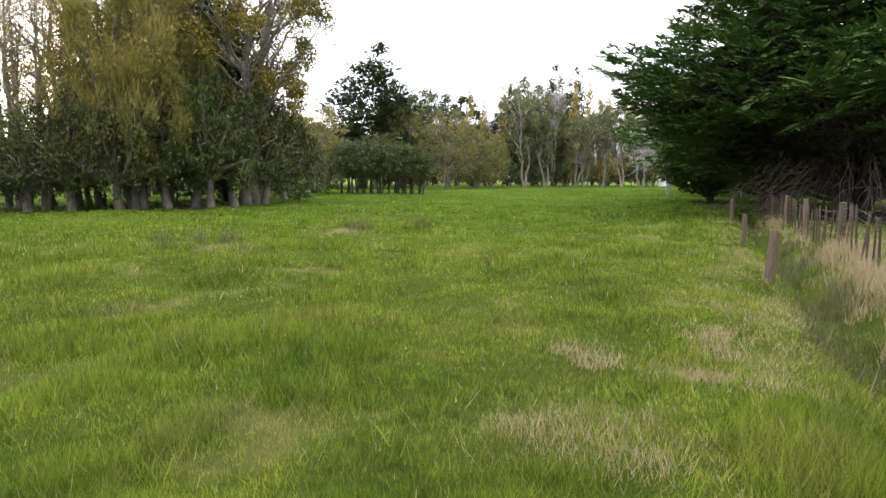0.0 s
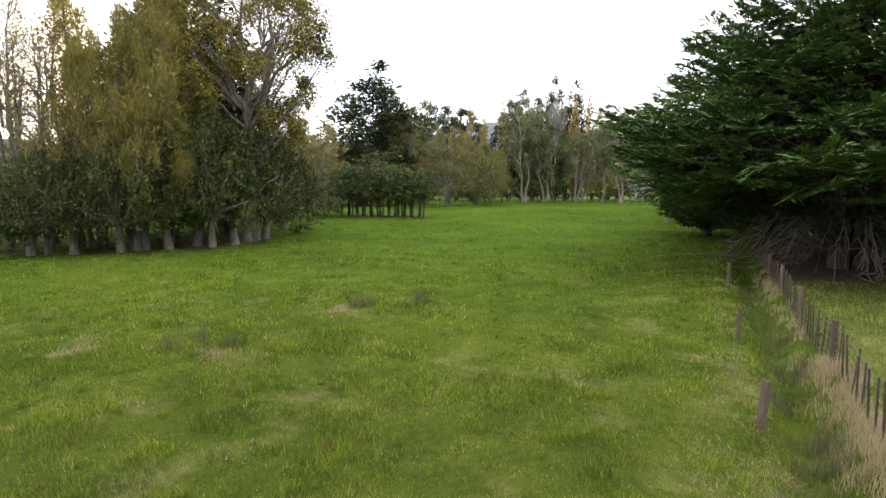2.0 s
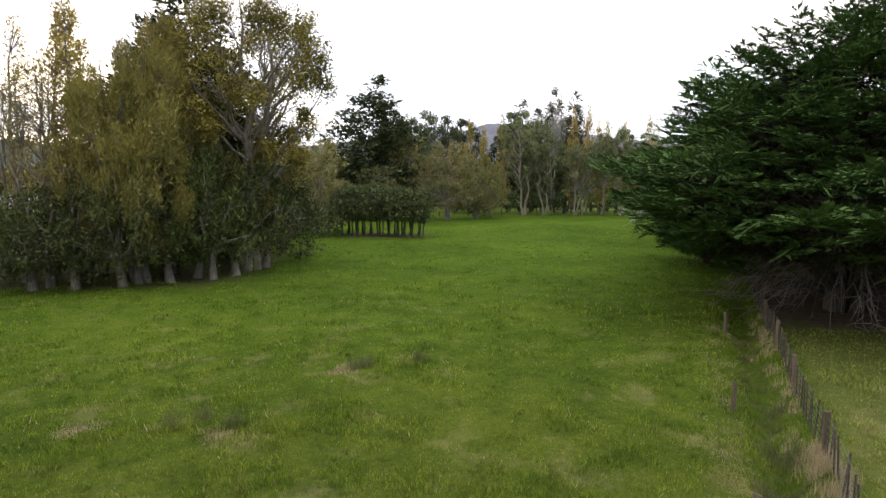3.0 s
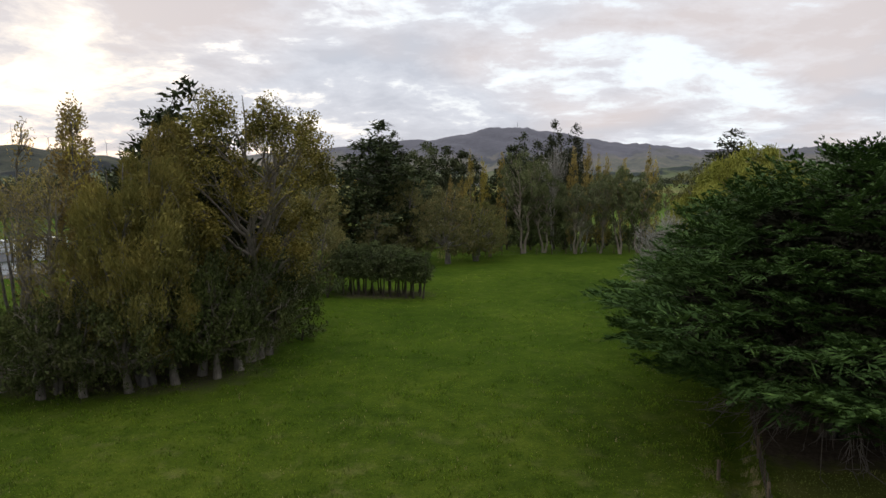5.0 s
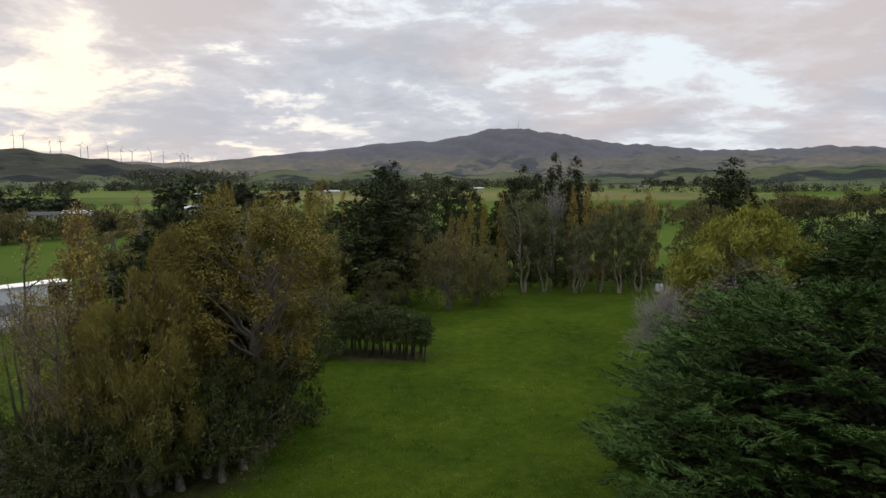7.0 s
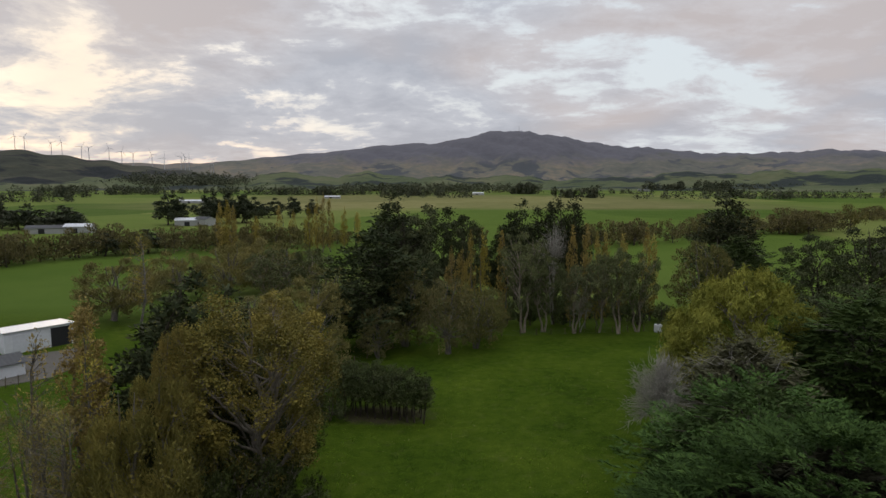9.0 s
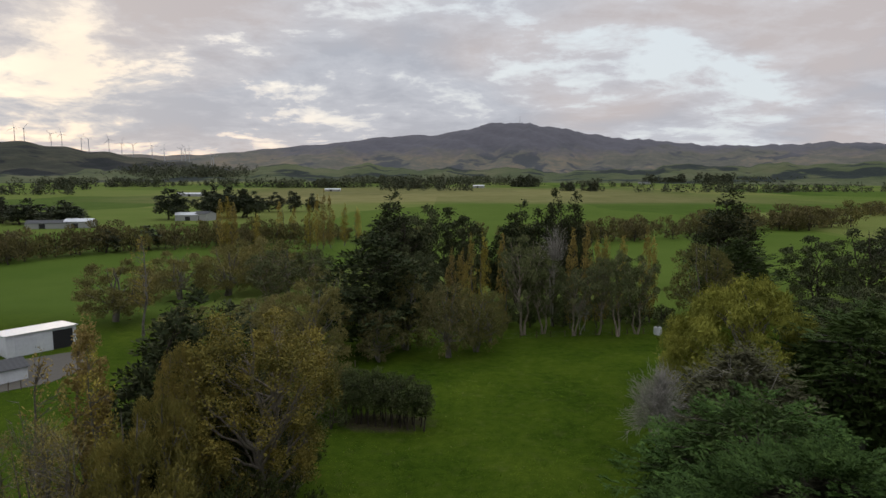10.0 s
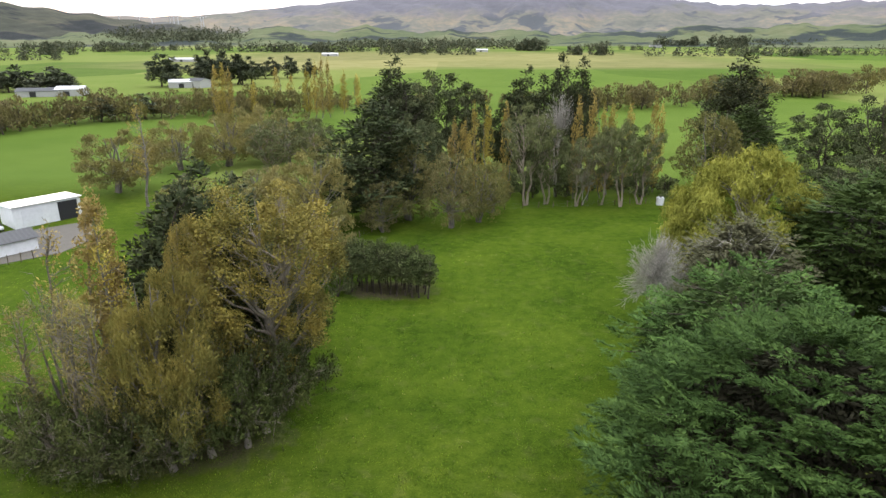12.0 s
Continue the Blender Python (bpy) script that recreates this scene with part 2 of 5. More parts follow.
def straw_material(name, a, b):
    m, n = material(name)
    one = n.add("ShaderNodeNewGeometry").outputs["Random Per Island"]
    finish(n, n.ramp(one, [(0.0, a), (1.0, b)]), 0.7, leaf=0.25)
    return m


def ground_material():
    """Pasture near by, a bare patch under the cypress, earth with painted shade under the willows, and far fields in
    their own greens and straw.
    """
    m, n = material("pasture_ground")
    pos = n.add("ShaderNodeTexCoord").outputs["Object"]
    s = n.add("ShaderNodeSeparateXYZ", {0: pos})
    x, y = s.outputs[0], s.outputs[1]
    green, straw = grass_colour(n, pos, 0.28)
    c = n.mix(n.math("MULTIPLY", n.range(straw, 0.54, 0.72), n.range(y, 14.0, 40.0, 0.5, 0.12)), green, (0.25, 0.21, 0.09))
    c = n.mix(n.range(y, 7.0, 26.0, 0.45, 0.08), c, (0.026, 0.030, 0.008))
    # far fields: a patchwork of paddocks, some dry
    cell = n.add("ShaderNodeTexVoronoi", {"Vector": n.vmath("MULTIPLY", pos, (1.0, 0.62, 1.0)), "Scale": 0.0052, "Randomness": 0.8}, distance="CHEBYCHEV")
    tone = n.add("ShaderNodeSeparateColor", {0: cell.outputs["Color"]})
    mottle = n.noise(pos, 0.03, 8.0, 0.7)
    field = n.ramp(n.math("ADD", n.math("MULTIPLY", tone.outputs[0], 0.6), n.math("MULTIPLY", mottle, 0.4)), [(0.2, (0.055, 0.098, 0.015)), (0.5, (0.095, 0.143, 0.025)), (0.8, (0.155, 0.180, 0.050))])
    dry_line = n.noise(n.vmath("MULTIPLY", pos, (0.25, 1.0, 1.0)), 0.011, 4.0, 0.6)
    dryness = n.math("MULTIPLY", n.range(n.math("ADD", y, n.math("MULTIPLY", dry_line, 260.0)), 740.0, 800.0), n.range(n.math("ADD", y, n.math("MULTIPLY", dry_line, 700.0)), 1750.0, 1500.0))
    dryness = n.math("MULTIPLY", n.math("MULTIPLY", dryness, n.range(x, 480.0, 260.0)), n.range(x, -420.0, -240.0))
    field = n.mix(n.math("MULTIPLY", dryness, 0.45), field, n.ramp(mottle, [(0.3, (0.20, 0.155, 0.075)), (0.7, (0.34, 0.27, 0.15))]))
    c = n.mix(n.range(y, 120.0, 142.0), c, field)
    # bare earth under the big cypress
    dx = n.math("MULTIPLY", n.math("SUBTRACT", x, 20.5), 0.115)
    dy = n.math("MULTIPLY", n.math("SUBTRACT", y, 37.0), 0.11)
    d = n.math("SQRT", n.math("ADD", n.math("MULTIPLY", dx, dx), n.math("MULTIPLY", dy, dy)))
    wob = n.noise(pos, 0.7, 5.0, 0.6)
    d = n.math("ADD", d, n.math("MULTIPLY", n.math("SUBTRACT", wob, 0.5), 0.5))
    bare = n.math("MULTIPLY", n.range(d, 1.0, 0.82), n.range(n.math("SUBTRACT", x, n.math("MULTIPLY", y, 0.418)), 2.9, 3.5))
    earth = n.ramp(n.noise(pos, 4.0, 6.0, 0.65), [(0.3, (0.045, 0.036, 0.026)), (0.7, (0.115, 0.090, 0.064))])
    def earth_and_shade(cx, cy, rx, ry):
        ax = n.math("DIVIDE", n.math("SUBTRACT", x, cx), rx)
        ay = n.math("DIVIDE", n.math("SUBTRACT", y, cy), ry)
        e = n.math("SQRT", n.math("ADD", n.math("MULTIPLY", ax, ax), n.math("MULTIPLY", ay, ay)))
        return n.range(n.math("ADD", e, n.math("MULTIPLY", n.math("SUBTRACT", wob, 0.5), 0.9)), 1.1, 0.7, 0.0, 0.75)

    # under the left-hand trees: bare dirt, with the trees' shade painted into it
    bare = n.math("MAXIMUM", bare, earth_and_shade(-24.0, 43.5, 11.0, 5.0))
    bare = n.math("MAXIMUM", bare, earth_and_shade(-16.0, 51.0, 2.6, 9.0))
    bare = n.math("MAXIMUM", bare, earth_and_shade(-7.4, 75.0, 6.2, 3.2))
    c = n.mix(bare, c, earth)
    h = n.math("ADD", n.noise(pos, 3.0, 6.0, 0.65), n.math("MULTIPLY", n.noise(pos, 14.0, 5.0, 0.7), 0.5))
    finish(n, c, 1.0, h, 0.9, 0.10, spec=0.02)
    return m


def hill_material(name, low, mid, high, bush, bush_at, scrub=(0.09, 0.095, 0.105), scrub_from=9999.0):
    """Open hill pasture with bush patches, and haze-tinted scrub above a certain height."""
    m, n = material(name)
    pos = n.add("ShaderNodeTexCoord").outputs["Object"]
    z = n.add("ShaderNodeSeparateXYZ", {0: pos}).outputs[2]
    big = n.noise(pos, 0.0035, 6.0, 0.62, 0.4)
    fine = n.noise(pos, 0.025, 6.0, 0.65)
    f = n.math("ADD", n.math("MULTIPLY", big, 0.6), n.math("MULTIPLY", fine, 0.4))
    c = n.ramp(f, [(0.36, low), (0.5, mid), (0.64, high)])
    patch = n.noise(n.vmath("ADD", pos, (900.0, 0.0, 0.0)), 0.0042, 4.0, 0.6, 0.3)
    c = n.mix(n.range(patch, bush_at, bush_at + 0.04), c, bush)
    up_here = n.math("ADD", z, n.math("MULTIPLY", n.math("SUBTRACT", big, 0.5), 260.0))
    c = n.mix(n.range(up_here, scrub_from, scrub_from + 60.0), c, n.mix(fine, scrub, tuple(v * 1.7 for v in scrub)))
    finish(n, c, 0.95, fine, 0.6, 6.0, spec=0.1)
    return m


MAT["grass"] = grass_material()
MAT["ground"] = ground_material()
MAT["straw"] = straw_material("tall_dry_grass", (0.22, 0.165, 0.085), (0.48, 0.38, 0.225))
MAT["rush"] = straw_material("rushes", (0.045, 0.060, 0.022), (0.17, 0.16, 0.065))
# far range: distance haze is mixed into the scrub and bush colours
MAT["hill"] = hill_material("hazy_far_range", (0.100, 0.106, 0.092), (0.148, 0.142, 0.118), (0.24, 0.195, 0.135), (0.080, 0.086, 0.092), 0.54, (0.092, 0.090, 0.102), 120.0)
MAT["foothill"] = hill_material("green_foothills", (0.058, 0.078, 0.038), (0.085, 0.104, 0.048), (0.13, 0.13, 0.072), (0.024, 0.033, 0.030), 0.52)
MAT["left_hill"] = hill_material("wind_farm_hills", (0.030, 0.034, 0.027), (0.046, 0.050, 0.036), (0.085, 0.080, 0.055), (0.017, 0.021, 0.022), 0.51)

# ---- mesh helpers ----
RNG = np.random.default_rng(11)


def mesh_from(name, verts, faces, mat, smooth=False):
    """A mesh from arrays: verts n x 3, faces m x 3 or m x 4."""
    verts, faces = np.asarray(verts, dtype=np.float32), np.asarray(faces, dtype=np.int32)
    me = bpy.data.meshes.new(name)
    me.vertices.add(len(verts))
    me.vertices.foreach_set("co", verts.ravel())
    me.loops.add(faces.size)
    me.loops.foreach_set("vertex_index", faces.ravel())
    me.polygons.add(len(faces))
    me.polygons.foreach_set("loop_start", np.arange(len(faces), dtype=np.int32) * faces.shape[1])
    if smooth:
        me.polygons.foreach_set("use_smooth", np.ones(len(faces), dtype=bool))
    me.materials.append(mat)
    me.update(calc_edges=True)
    return me


def child(name, data, parent, label=""):
    ob = new(name, data)
    ob.parent = parent
    if label:
        tagged(ob, label)
    return ob


def part(name, bm, mat, parent=None, label=""):
    me = bpy.data.meshes.new(name)
    bm.to_mesh(me)
    bm.free()
    me.materials.append(mat)
    ob = new(name, me)
    if parent is not None:
        ob.parent = parent
    if label:
        tagged(ob, label)
    return ob


def box(size, at=(0, 0, 0), bevel=0.0, m=None):
    bm = bmesh.new()
    bmesh.ops.create_cube(bm, size=1.0)
    bmesh.ops.scale(bm, vec=size, verts=bm.verts)
    if bevel:
        bmesh.ops.bevel(bm, geom=bm.edges[:], offset=bevel, segments=1, affect="EDGES")
    bmesh.ops.translate(bm, vec=at, verts=bm.verts)
    if m is not None:
        bm.transform(m)
    return bm


def unit(v):
    return v / np.maximum(np.linalg.norm(v, axis=-1, keepdims=True), 1e-9)


def tubes(paths, sides=6):
    """Tapered tubes along (points, radii) paths, joined: verts and quads."""
    V, Q, base = [], [], 0
    ang = np.arange(sides) * 2 * np.pi / sides
    for pts, rad in paths:
        pts = np.asarray(pts, float)
        d = unit(np.gradient(pts, axis=0))
        ref = np.where(np.abs(d[:, 2:3]) > 0.9, [[1.0, 0, 0]], [[0, 0, 1.0]])
        a = unit(np.cross(d, ref))
        b = np.cross(d, a)
        ring = pts[:, None] + np.asarray(rad)[:, None, None] * (np.cos(ang)[None, :, None] * a[:, None] + np.sin(ang)[None, :, None] * b[:, None])
        V.append(ring.reshape(-1, 3))
        k = len(pts)
        i = np.arange(k - 1)[:, None] * sides
        j = np.arange(sides)[None]
        jn = (j + 1) % sides
        Q.append((base + np.stack([i + j, i + jn, i + sides + jn, i + sides + j], -1)).reshape(-1, 4))
        base += k * sides
    return np.concatenate(V), np.concatenate(Q)


def leaves(rng, pos, way, length, width, normal=None):
    """Rhombic leaf sprays at pos, pointing along way: verts and quads."""
    n = len(pos)
    way = unit(way)
    r = unit(rng.normal(size=(n, 3))) if normal is None else normal
    side = unit(np.cross(way, r))
    L = (length * rng.uniform(0.55, 1.3, n))[:, None]
    W = (width * rng.uniform(0.6, 1.3, n))[:, None]
    fold = unit(np.cross(side, way)) * W * 0.25
    V = np.stack([pos, pos + way * L * 0.5 + side * W * 0.5 + fold, pos + way * L, pos + way * L * 0.5 - side * W * 0.5 + fold], 1)
    return V.reshape(-1, 3), np.arange(4 * n).reshape(n, 4)


def lumps(theta, h, seed):
    return 0.5 * np.sin(3 * theta + 5 * h + seed) + 0.3 * np.sin(5 * theta - 9 * h + 2.1 * seed) + 0.3 * np.sin(2 * theta + 13 * h + 0.7 * seed)


SHAPES = {
    "dome": lambda h: np.clip(np.sin(np.pi * np.clip(h, 0, 1) ** 0.75), 0, 1) ** 0.55,
    "willow": lambda h: np.clip(0.72 + 0.6 * h, 0, 1) * np.clip(1 - h ** 2.6, 0, 1) ** 0.6,
    "column": lambda h: np.clip(h * 5 + 0.35, 0, 1) * np.clip(1 - h ** 3, 0.0, 1) ** 0.7,
    "pine": lambda h: np.clip(h * 4 + 0.45, 0, 1) * np.clip(1 - h ** 2.0, 0, 1) ** 0.8 + 0.06,
    "ledge": lambda h: np.interp(h, (0.0, 0.05, 0.16, 0.30, 0.40, 0.50, 0.69, 0.80, 0.92, 1.0), (0.48, 0.62, 0.87, 1.0, 0.95, 0.82, 0.66, 0.53, 0.33, 0.08)),
    "mound": lambda h: np.clip(0.62 + 1.4 * h, 0, 1) * np.clip(1 - h ** 2.6, 0, 1) ** 0.55,
    "vase": lambda h: np.clip(0.35 + 0.9 * h, 0, 1) * np.clip(1 - h ** 4, 0, 1) ** 0.6,
}


def tree_meshes(seed, H, R, lo, shape, n_clump, clump, per, leaf, mode, mat, bark, trunk_r, limbs=14, flatten=0.7, inner=0.5, stems=1, rough=0.22, fill=0, sides=6, lobes=0, lobe=1.6, tall=1.0, twigs=5):
    """Trunk with limbs, and a crown of leaf sprays gathered in clumps about the limbs' ends. lobes: so many sub-crowns, each on a limb of its own."""
    rng = np.random.default_rng(seed)
    env = SHAPES[shape]
    h = rng.uniform(0, 1, n_clump * 4)
    keep = rng.uniform(0, 1, len(h)) < env(h) + 0.08
    h = h[keep][:n_clump]
    th = rng.uniform(0, 2 * np.pi, len(h))
    rr = R * env(h) * (1 + rough * lumps(th, h, seed)) * (1 - inner * rng.uniform(0, 1, len(h)) ** 1.6)
    top_x, top_y = rng.normal(0, 0.03 * H, 2)
    C = np.stack([rr * np.cos(th) + top_x * h, rr * np.sin(th) + top_y * h, lo + (H - lo) * h - clump * 0.3], 1)
    face = np.zeros_like(C)
    if lobes:
        hc = rng.uniform(0.0, 1.0, lobes * 90)
        hc = hc[rng.uniform(0, 1, len(hc)) < env(hc) + 0.06]
        tc = rng.uniform(0, 2 * np.pi, len(hc))
        rc = np.maximum(0.15, R * env(hc) * (1 + rough * lumps(tc, hc, seed)) - 0.4 * lobe) * (1 - inner * rng.uniform(0, 1, len(hc)) ** 1.4)
        cand = np.stack([rc * np.cos(tc) + top_x * hc, rc * np.sin(tc) + top_y * hc, lo + 0.4 * lobe + (H - lo - (0.4 + 0.8 * tall) * lobe) * hc], 1)
        got = [cand[0]]
        for _ in range(lobes - 1):
            some = cand[rng.integers(0, len(cand), 14)]
            got.append(some[np.argmax(np.min(np.linalg.norm(some[:, None] - np.array(got)[None], axis=2), axis=1))])
        LC = np.array(got)
        LR = lobe * rng.uniform(0.65, 1.3, lobes) * (0.45 + 0.55 * env(np.clip((LC[:, 2] - lo) / (H - lo), 0, 1)))
        home = rng.integers(0, lobes, n_clump)
        outward = unit(LC * [1, 1, 0] / R + [0, 0, 0.35] + 1e-6)
        face = unit(rng.normal(size=(n_clump, 3)) + 0.6 * outward[home] + [0, 0, 0.35])
        C = LC[home] + face * (LR[home] * rng.uniform(0.2, 1, n_clump) ** 0.5)[:, None] * [1, 1, tall]
        C[:, 2] = np.maximum(C[:, 2], lo * 0.75)
    cnt = np.maximum(3, (per * rng.uniform(0.55, 1.5, len(C)))).astype(int)
    idx = np.repeat(np.arange(len(C)), cnt)
    n = len(idx)
    size = (clump * rng.uniform(0.7, 1.3, len(C)))[idx][:, None]
    d = unit(rng.normal(size=(n, 3)) + [0, 0, 0.25])
    off = d * size * (rng.uniform(0.15, 1, n) ** 0.5)[:, None] * np.array([1, 1, flatten])
    P = C[idx] + off
    radial = unit(P * [1, 1, 0] + 1e-6)
    rnd = rng.normal(size=(n, 3))
    nor = unit(d + 0.25 * radial + [0, 0, 0.25] + 0.5 * rng.normal(size=(n, 3)))
    if lobes:
        nor = unit(0.5 * d + 0.6 * face[idx] + [0, 0, 0.75] + 0.4 * rng.normal(size=(n, 3)))
    if mode == "up":
        way = radial * 0.4 + [0, 0, 0.7] + 0.6 * rnd
    elif mode == "brush":
        way = radial * 0.3 + [0, 0, 0.9] + 0.33 * rnd
        nor = unit(0.6 * radial + [0, 0, 0.6] + 0.6 * rng.normal(size=(n, 3)))
    elif mode == "hang":
        way = np.array([0, 0, -1.0]) + radial * 0.15 + 0.35 * rnd
    elif mode == "layer":
        way = unit(radial + 0.5 * rnd * [1, 1, 0]) + np.array([0, 0, 0.12]) + 0.22 * rnd * [0, 0, 1]
        nor = unit(np.array([0, 0, 1.0]) + 0.45 * rng.normal(size=(n, 3)))
    elif mode == "needle":
        way = radial * 0.6 + [0, 0, 0.45] + 0.65 * rnd
    else:
        way = rnd
    P[:, 2] = np.maximum(P[:, 2], 0.5)
    V, F = leaves(rng, P, way, leaf[0], leaf[1], nor)
    if fill and lobes:
        j = rng.integers(0, lobes, fill)
        Pi = LC[j] + rng.normal(size=(fill, 3)) * (0.42 * LR[j])[:, None] * [1, 1, tall]
        Pi[:, 2] = np.maximum(Pi[:, 2], 0.5)
        Vi, Fi = leaves(rng, Pi, rng.normal(size=(fill, 3)), leaf[0] * 1.15, max(leaf[1] * 1.5, leaf[0] * 0.28))
        V, F = np.concatenate([V, Vi]), np.concatenate([F, Fi + len(V)])
    elif fill:
        hi = rng.uniform(0.08, 0.85, fill * 2)
        hi = hi[rng.uniform(0, 1, fill * 2) < env(hi) + 0.05][:fill]
        ti, m = rng.uniform(0, 2 * np.pi, len(hi)), len(hi)
        ri = 0.60 * R * env(hi) * (1 + rough * lumps(ti, hi, seed)) * rng.uniform(0.2, 1, m) ** 0.6
        Pi = np.stack([ri * np.cos(ti) + top_x * hi, ri * np.sin(ti) + top_y * hi, lo + (H - lo) * hi], 1)
        Vi, Fi = leaves(rng, Pi, rng.normal(size=(m, 3)), leaf[0] * 1.25, max(leaf[1] * 1.6, leaf[0] * 0.32))
        V, F = np.concatenate([V, Vi]), np.concatenate([F, Fi + len(V)])
    crown = mesh_from("crown", V, F, mat)
    # wood
    paths = []
    roots = []
    for s in range(stems):
        a = rng.uniform(0, 6.28)
        lean = (0.05 if stems == 1 else 0.16) * H
        b = np.array([math.cos(a), math.sin(a), 0]) * (0.0 if stems == 1 else trunk_r * 1.2)
        tip = np.array([math.cos(a) * lean * rng.uniform(0.3, 1) + top_x, math.sin(a) * lean * rng.uniform(0.3, 1) + top_y, H * rng.uniform(0.86, 0.95)])
        u = np.linspace(0, 1, 9)[:, None]
        pts = b + (tip - b) * u + np.concatenate([np.zeros((1, 3)), rng.normal(size=(8, 3)) * [0.012 * H, 0.012 * H, 0]])
        pts[:, :2] += np.sin(u * np.pi) * rng.normal(size=2) * 0.03 * H
        pts[0, 2] = -0.25
        rad = trunk_r * (1 - u[:, 0]) ** 0.8 * 0.92 + 0.02
        rad[0] *= 1.35
        paths.append((pts, rad))
        roots.append((pts, rad))
    for k in range(lobes):
        pts0, rad0 = roots[np.argmin([abs(np.interp(LC[k][2] * 0.7, p[:, 2], p[:, 0]) - LC[k][0]) + abs(np.interp(LC[k][2] * 0.7, p[:, 2], p[:, 1]) - LC[k][1]) for p, _ in roots])]
        zt = np.clip(LC[k][2] - np.linalg.norm(LC[k][:2]) * rng.uniform(0.5, 1.3) - 0.5 * LR[k], max(lo * 0.8, H * 0.22), H * 0.85)
        start = np.array([np.interp(zt, pts0[:, 2], pts0[:, i]) for i in range(3)])
        r0 = np.interp(zt, pts0[:, 2], rad0)
        u = np.linspace(0, 1, 7)[:, None]
        end = LC[k] + [0, 0, 0.3 * LR[k] * tall]
        mid = (start + end) / 2 + rng.normal(size=3) * 0.05 * R - [0, 0, 0.06 * R]
        pts = (1 - u) ** 2 * start + 2 * u * (1 - u) * mid + u ** 2 * end
        pts[1:-1] += rng.normal(size=(5, 3)) * 0.014 * R
        paths.append((pts, np.linspace(max(0.03, r0 * 0.6), 0.025, 7)))
        mine = C[home == k]
        for e in mine[:twigs]:
            q = pts[rng.integers(3, 7)]
            paths.append((np.stack([q, (q + e) / 2 + rng.normal(size=3) * 0.06, e]), np.array([max(0.018, r0 * 0.2), 0.018, 0.008])))
    pick = [] if lobes else rng.choice(len(C), min(limbs, len(C)), replace=False)
    for k in pick:
        pts0, rad0 = roots[rng.integers(len(roots))]
        zt = np.clip(C[k][2] - np.linalg.norm(C[k][:2]) * rng.uniform(0.4, 1.1), max(lo * 0.6, H * 0.08), H * 0.85)
        start = np.array([np.interp(zt, pts0[:, 2], pts0[:, i]) for i in range(3)])
        r0 = np.interp(zt, pts0[:, 2], rad0)
        u = np.linspace(0, 1, 6)[:, None]
        end = C[k] + [0, 0, clump * 0.2]
        mid = (start + end) / 2 + rng.normal(size=3) * 0.05 * R + [0, 0, 0.08 * R]
        pts = (1 - u) ** 2 * start + 2 * u * (1 - u) * mid + u ** 2 * end
        pts[1:-1] += rng.normal(size=(4, 3)) * 0.015 * R
        paths.append((pts, np.linspace(max(0.02, r0 * 0.55), 0.012, 6)))
        for _ in range(2):
            q = pts[rng.integers(2, 5)]
            e = q + (end - start) * rng.uniform(0.2, 0.45) + rng.normal(size=3) * 0.16 * R
            paths.append((np.stack([q, (q + e) / 2 + rng.normal(size=3) * 0.02 * R, e]), np.array([max(0.015, r0 * 0.22), 0.02, 0.008])))
    trunk = mesh_from("trunk", *tubes(paths, sides), bark, True)
    return trunk, crown


